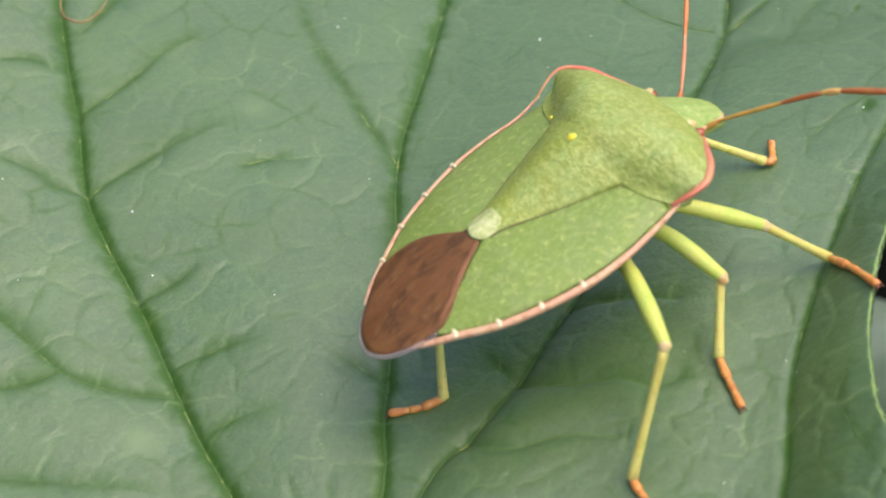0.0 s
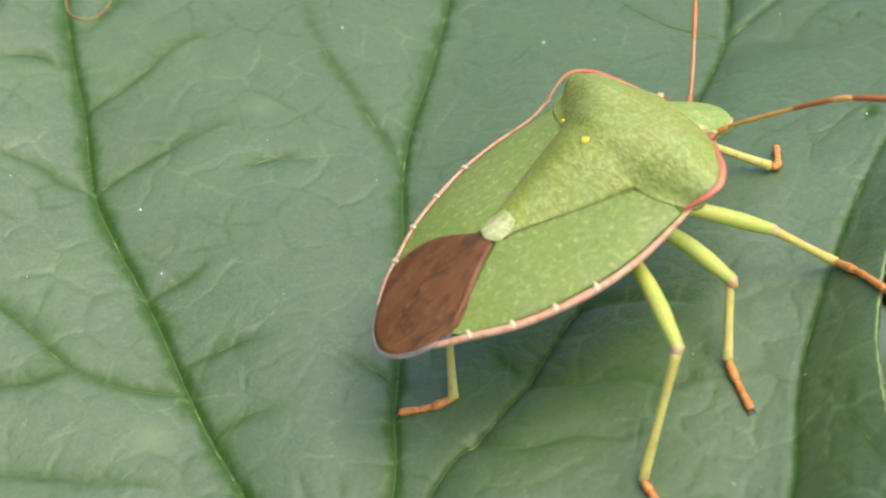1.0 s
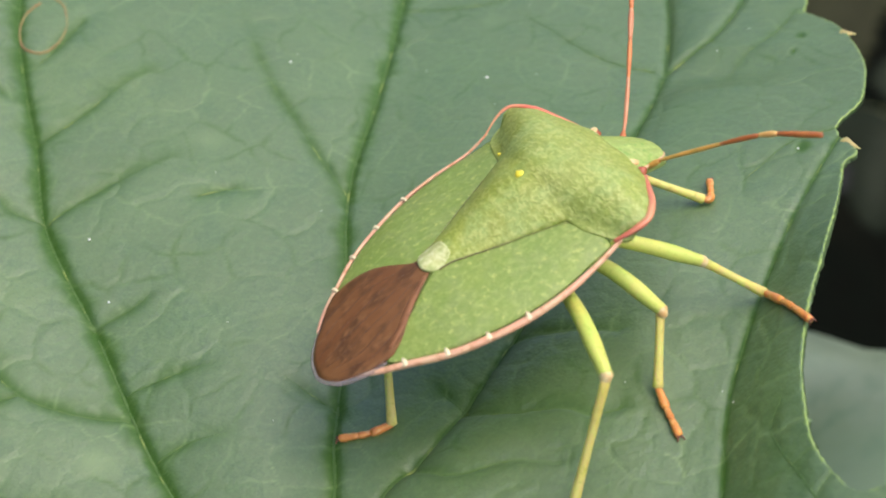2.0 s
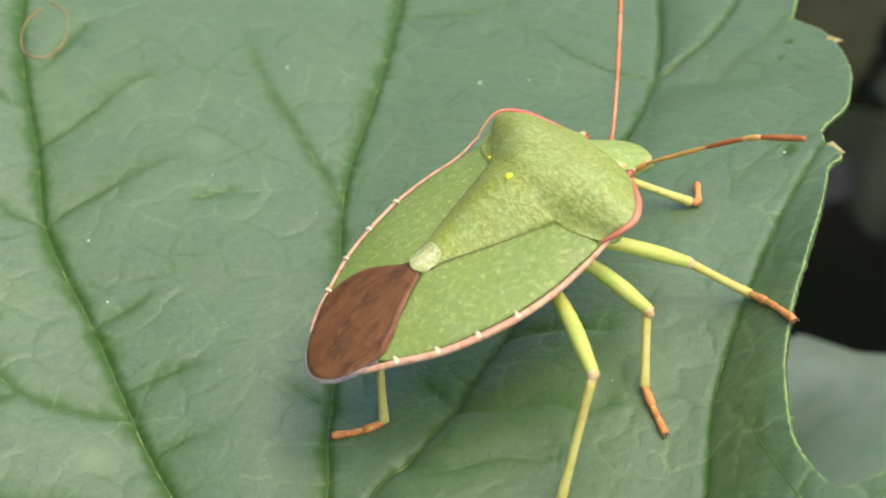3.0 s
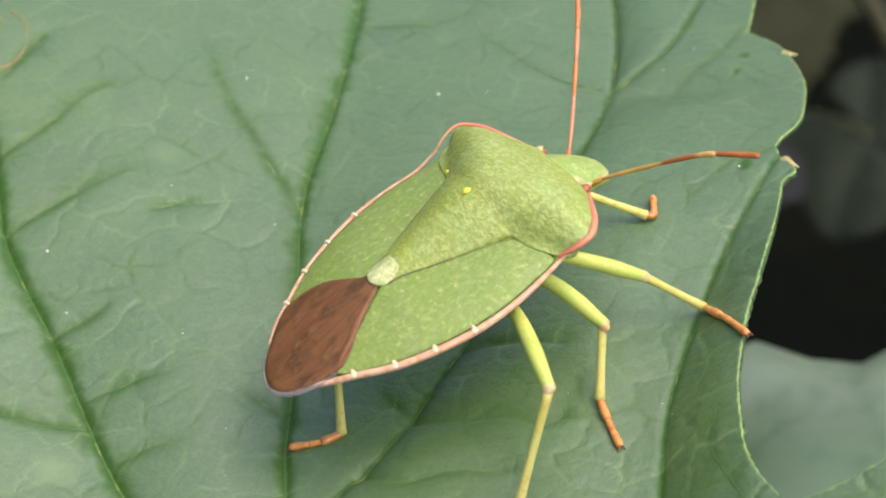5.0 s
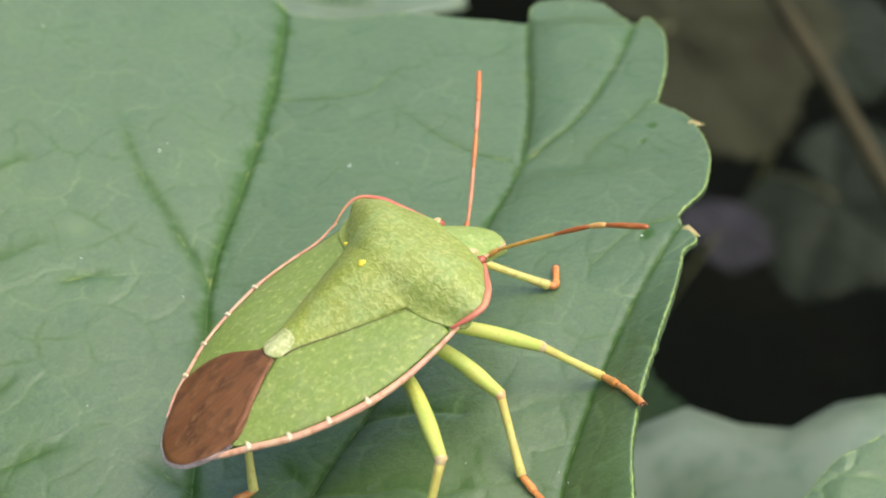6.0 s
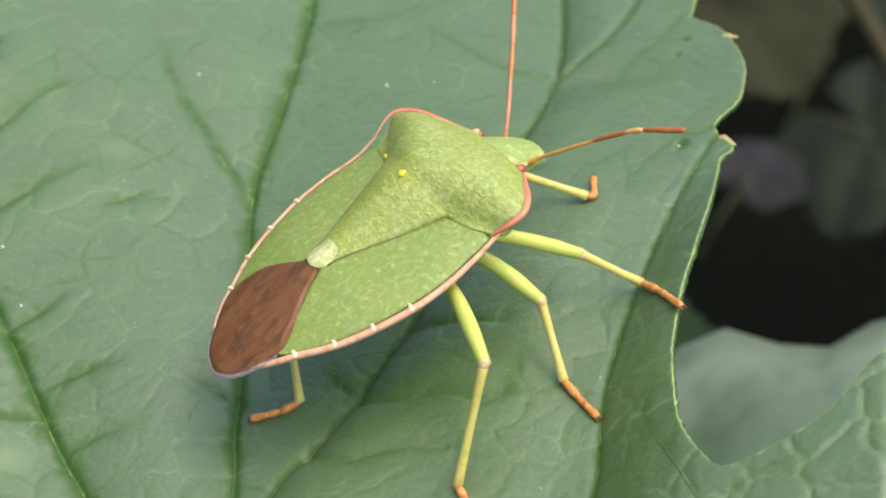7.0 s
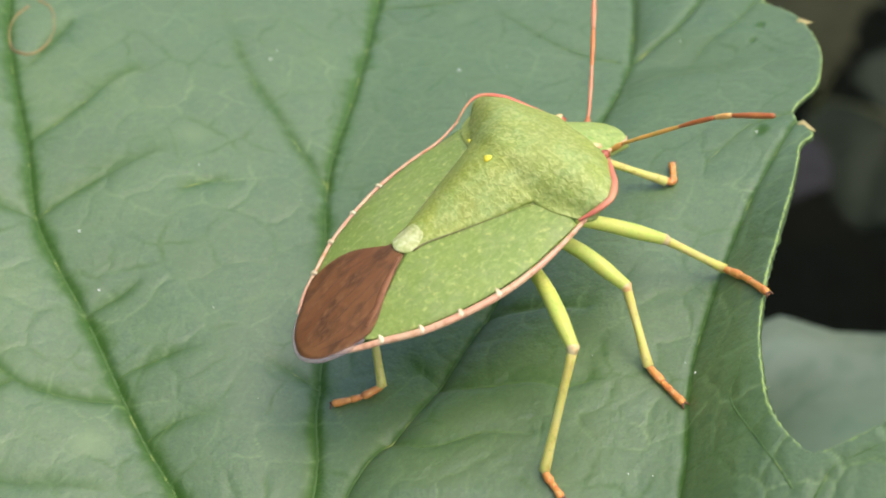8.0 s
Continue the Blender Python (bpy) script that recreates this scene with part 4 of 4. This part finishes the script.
def leg(hip, knee, ankle, toes, thick=0.23, bow=(0, 0, 0.15)):
    """A jointed leg: thigh, knee, shin, three tarsal joints and two claws. Points are in the bug's space.
    The shin turns about the knee and carries the foot."""
    hip, knee, ankle = (np.array(p, float) for p in (hip, knee, ankle))
    toes = [np.array(p, float) - knee for p in toes]
    curve = along([hip, (hip + knee) / 2 + np.array(bow), knee])
    pts = [curve(a) for a in np.linspace(0, 1, 18)]
    thigh = mesh_object("femur", *tube(pts, [thick * 0.72, thick * 0.88, thick * 0.98, thick * 1.04, thick * 0.76], 14), FEMUR, bug, "yellow green thigh")
    d = (ankle - knee) / np.linalg.norm(ankle - knee)
    mesh_object("knee", *tube([pts[-2], knee, knee + d * 0.2], [thick * 0.70, thick * 0.80, thick * 0.55], 12), KNEE, thigh, "pale tan knee joint")
    shin = [(ankle - knee) * a for a in np.linspace(0.04, 1, 16)]
    shank = mesh_object("tibia", *tube(shin, [0.15, 0.135, 0.13, 0.14, 0.17], 12), TIBIA, bug, "slim yellow green shin")
    shank.location = Vector(knee) * MM
    line = along([ankle - knee] + toes)
    for a, b, r in ((0.0, 0.40, 0.14), (0.41, 0.64, 0.115), (0.65, 1.0, 0.13)):
        pts = [line(q) for q in np.linspace(a, b, 8)]
        mesh_object("tarsus", *tube(pts, [r * 0.72, r * 0.88, r * 0.9, r * 1.06, r * 0.9], 10), TARSUS, shank, "orange brown foot joint")
    end, back = np.array(line(1.0)), np.array(line(0.85))
    d = (end - back) / np.linalg.norm(end - back)
    side = np.cross(d, (0, 0, 1))
    for k in (1, -1):
        pts = [end, end + d * 0.10 + side * 0.08 * k, end + d * 0.15 + side * 0.12 * k - np.array((0, 0, 0.10))]
        mesh_object("claw", *tube(pts, [0.045, 0.035, 0.015], 7), CLAW, shank)
    return shank


def on_bug(p):
    """A place over the leaf, in the bug's space."""
    return BUG_POSE.inverted() @ Vector((p[0], p[1], p[2] + Z0))


def stand(x, y, up=0.13):
    return on_bug((x, y, float(leaf_height(x, y)) + up))


leg((9.0, -1.3, -0.9), on_bug((7.40, 2.93, 0.6)), stand(9.12, 3.34, 0.2), [stand(9.95, 2.20, 0.14), stand(10.74, 1.06, 0.16)], 0.24)
middle_shin = leg((8.35, -1.0, -1.15), on_bug((6.43, 0.79, 0.6)), stand(7.06, -0.79, 0.2), [stand(7.62, -1.42, 0.14), stand(8.24, -2.10, 0.14)], 0.25, (0.1, 0, 0.28))
leg((7.65, -1.2, -1.5), on_bug((5.45, -3.10, 1.8)), stand(4.32, -4.98, 0.2), [stand(4.58, -5.35, 0.14), stand(4.93, -5.82, 0.14)], 0.25, (0.12, -0.05, 0.3))
hind_shin = leg((6.9, 1.4, -1.5), on_bug((-1.95, 0.5, 0.4)), stand(-1.56, -1.38, 0.2), [stand(-2.2, -1.72, 0.14), stand(-3.1, -1.97, 0.14)], 0.23)
leg((10.2, 0.4, -1.3), on_bug((4.60, 7.30, 0.35)), stand(6.84, 7.38, 0.2), [stand(7.06, 7.50, 0.15), stand(6.95, 8.34, 0.16)], 0.22)
leg((7.9, 1.5, -1.6), on_bug((-0.5, 4.4, 0.6)), stand(-2.0, 4.6, 0.2), [stand(-2.3, 4.3, 0.14), stand(-2.6, 3.9, 0.14)], 0.23)

# ------------------------------------------------------------------ what lies below and behind
def build_ground():
    n = 81
    r = np.sign(np.linspace(-1, 1, n)) * np.abs(np.linspace(-1, 1, n)) ** 6 * 400000
    x, y = np.meshgrid(r, r)
    z = 14 * waves(x, y, 160, 31) * np.exp(-np.hypot(x, y) / 4000)
    verts = np.stack([x.ravel(), y.ravel(), z.ravel()], 1)
    faces = [(j * n + i, j * n + i + 1, (j + 1) * n + i + 1, (j + 1) * n + i) for j in range(n - 1) for i in range(n - 1)]
    return tagged(mesh_object("ground", verts, faces, SOIL), "damp soil under the plants, its colour darkened for deep shade", "ground", kind="structure")


build_ground()


def spare_leaf(name, size, mat, seed, lobing=0.34):
    """A lobed leaf with five ribs, as seen below and behind: radius in millimetres."""
    rng = np.random.RandomState(seed)
    rings, spokes = 26, 120
    verts, faces = [(0, 0, 0)], []
    ang = np.linspace(-math.pi * 0.93, math.pi * 0.93, spokes)
    lobes = np.array([-2.3, -1.15, 0.0, 1.15, 2.3]) + rng.uniform(-0.1, 0.1, 5)
    d = np.min(np.abs(ang[:, None] - lobes), 1)
    reach = size * (1.0 - lobing * np.clip(d / 0.6, 0, 1) ** 1.4) * (1 - 0.10 * np.abs(ang)) * (1 + 0.025 * np.sin(ang * 38) + 0.02 * np.sin(ang * 61 + 1))
    for k in range(1, rings):
        q = k / (rings - 1)
        r = reach * q
        x, y = r * np.cos(ang), r * np.sin(ang)
        rib = np.abs(np.sin(d)) * r
        z = -0.10 * size * q ** 2 + 0.07 * size * (1 - np.exp(-(rib / (0.16 * size)) ** 2)) - 0.02 * size * np.exp(-rib / (0.02 * size)) + 0.03 * size * waves(x, y, size * 0.7, seed) + 0.012 * size * waves(x, y, size * 0.22, seed + 1)
        verts += list(zip(x, y, z))
    for s in range(spokes - 1):
        faces.append((0, 1 + s, 2 + s))
        for k in range(rings - 2):
            a = 1 + k * spokes + s
            faces.append((a, a + spokes, a + spokes + 1, a + 1))
    ob = mesh_object(name, verts, faces, mat)
    thick = ob.modifiers.new("thickness", "SOLIDIFY")
    thick.thickness, thick.offset = 0.0003, -1
    for a in lobes:
        q = np.linspace(0.0, 0.86, 20)
        r = np.interp(a, ang, reach) * q
        x, y = r * np.cos(a), r * np.sin(a)
        z = -0.10 * size * q ** 2 - 0.02 * size + 0.03 * size * waves(x, y, size * 0.7, seed)
        mesh_object("vein", *tube(list(zip(x, y, z)), [0.012 * size, 0.006 * size], 6), VEIN if mat is BACK else mat, ob)
    stalk = spline([(0, 0, 0), (-0.3 * size, 0, -0.08 * size), (-0.8 * size, 0, -0.5 * size), (-1.0 * size, 0.1 * size, -1.3 * size)], 6)
    mesh_object("petiole", *tube(stalk, [0.02 * size, 0.026 * size], 8), STEM, ob, "olive leaf stalk")
    return ob


def put(ob, x, y, z, rx, ry, rz):
    ob.matrix_world = pose(x * MM, y * MM, (z + Z0) * MM, rx, ry, rz)
    return ob


def thicket():
    words = "shaded green lobed thicket leaf; unseen copies block light to the soil"
    first = tagged(put(spare_leaf("shade_leaf", 52, BACK, 41, 0.14), 19.8, -17.6, -25, -3, 4, 112), words, "leaf", "leaves of the thicket")
    second = tagged(put(spare_leaf("shade_leaf", 46, BACK, 42), 130, 150, -200, 12, 0, 200), words, "leaf", "leaves of the thicket")
    # the next leaves carry their shade in dark base colours
    tagged(put(spare_leaf("shade_leaf", 30, OLIVE, 43, 0.2), -24, 236, -150, 25, 10, 20), "withering brown olive leaf, its colour darkened for the shade", "leaf", "leaves of the thicket")
    tagged(put(spare_leaf("shade_leaf", 9, GREYED, 44, 0.12), -12, 184, -150, 15, 10, 60), "withered grey leaf, coloured dark for the shade it lies in", "leaf", "leaves of the thicket")
    tagged(put(spare_leaf("shade_leaf", 11, SHADY, 48, 0.10), -7.5, 57, -60, 4, 6, 10), "green leaf under the large leaf, coloured dim for its shade", "leaf", "leaves of the thicket")
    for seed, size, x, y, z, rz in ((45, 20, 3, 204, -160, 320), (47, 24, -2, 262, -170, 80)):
        tagged(put(spare_leaf("shade_leaf", size, DEEP, seed, 0.2), x, y, z, 15, 10, rz), "leaf coloured dark for the deep shade", "leaf", "leaves of the thicket")
    for x, y, z, rx, ry, rz in ((-58, 84, -36, -10, 6, 60), (-80, 30, -40, 5, -10, 150), (95, 60, -80, 4, 12, -40)):
        copy_thing(first, pose(x * MM, y * MM, (z + Z0) * MM, rx, ry, rz))
    # unseen leaf copies added all round to keep light off the soil
    rng = np.random.RandomState(77)
    made = 0
    while made < 78:
        a, r = rng.uniform(0, 2 * math.pi), rng.uniform(60, 330)
        x, y, z = r * math.cos(a), r * math.sin(a) + 40, rng.uniform(-250, -30)
        if -130 < x < 110 and 10 < y < 265:
            continue
        # raised canopy out of view, added to shade the soil behind
        if -130 < x < 110 and y >= 265:
            z = rng.uniform(0, 40)
        if y < 0 and z > -70:
            continue
        src = first if made % 2 else second
        copy_thing(src, pose(x * MM, y * MM, (z + Z0) * MM, rng.uniform(-20, 20), rng.uniform(-20, 20), rng.uniform(0, 360)))
        made += 1
    line = spline([(-12, -48, -140), (-10, -46, -220), (-8, -44, -312)], 6)
    stem = mesh_object("plant_stem", *tube(line, [1.6, 2.2, 2.8], 14), STEM)
    stem.location.z = Z0 * MM
    tagged(stem, "olive plant stem rising from the soil", "stem")
    line = spline([(-17, 181, -70), (4, 130, -74), (11, 113, -75), (25, 79, -82), (40, 50, -110), (46, 36, -180), (48, 32, -310)], 6)
    twig = mesh_object("bramble_stem", *tube(line, [0.8, 1.0, 1.3], 12), BRAMBLE)
    twig.location.z = Z0 * MM
    tagged(twig, "arching brown olive stem in the thicket", "stem")


thicket()


def hedge():
    """Unseen bank of foliage added all round to block low sky light: many small folded leaves, no two alike."""
    rng = np.random.RandomState(21)
    verts, faces = [], []
    for _ in range(9000):
        a = rng.uniform(0, 2 * math.pi)
        side = (0.5 + 0.5 * math.cos(a - math.radians(172))) ** 2  # higher on one side to darken it, low gaps let sky light in
        gap = 1 - 0.70 * math.exp(-((a - math.radians(72)) / 0.92) ** 2) - 0.5 * math.exp(-((a - math.radians(280)) / 0.8) ** 2)
        r = rng.uniform(560, 900)
        z = rng.uniform(0, 1) ** 0.8 * (440 + 450 * side) * (1 + 0.2 * math.sin(5 * a) + 0.12 * math.sin(11 * a + 1)) * gap
        c = np.array((r * math.cos(a), r * math.sin(a), z))
        m = Euler(rng.uniform(-0.9, 0.9, 3) + np.array((0, 0, a + math.pi))).to_matrix()
        s = rng.uniform(28, 60)
        shape = [(-1, 0, 0), (-0.5, 0.45, 0.12), (0.2, 0.5, 0.14), (1, 0, -0.15), (0.2, -0.5, 0.14), (-0.5, -0.45, 0.12), (-0.5, 0, 0), (0.2, 0, 0)]
        k = len(verts)
        verts += [c + s * np.array(m @ Vector(p)) for p in shape]
        faces += [(k, k + 6, k + 1), (k + 1, k + 6, k + 7, k + 2), (k + 2, k + 7, k + 3), (k + 3, k + 7, k + 4), (k + 4, k + 7, k + 6, k + 5), (k + 5, k + 6, k)]
    return tagged(mesh_object("hedge", verts, faces, BACK), "dense dark green bank of foliage, unseen, added to shape the sky light", "hedge", kind="stuff")


hedge()


def motions():
    """Two feet shift to a new hold; everything else rests."""
    for shank, early, lift in ((middle_shin, stand(7.07, -2.25, 0.14), 14), (hind_shin, stand(-3.42, -2.40, 0.14), -10)):
        home = shank.location.copy()
        late = FEET[shank.name]
        a, b = (Vector(early) - home / MM).normalized(), (Vector(late) - home / MM).normalized()
        back = b.rotation_difference(a)
        half = Euler((radians(lift), 0, 0)).to_quaternion() @ back.slerp(back.inverted() @ back, 0.5)
        rest = back.inverted() @ back
        start = (Vector(early) - back @ (Vector(late) - home / MM)) * MM
        rows = [(0.0, start, back), (5.4, start, back), (5.7, (start + home) / 2, half), (6.0, home, rest), (8.0, home, rest)]
        walk(shank, [(t, Matrix.LocRotScale(p, q, None)) for t, p, q in rows])


FEET = {middle_shin.name: stand(8.24, -2.10, 0.14), hind_shin.name: stand(-3.1, -1.97, 0.14)}
motions()
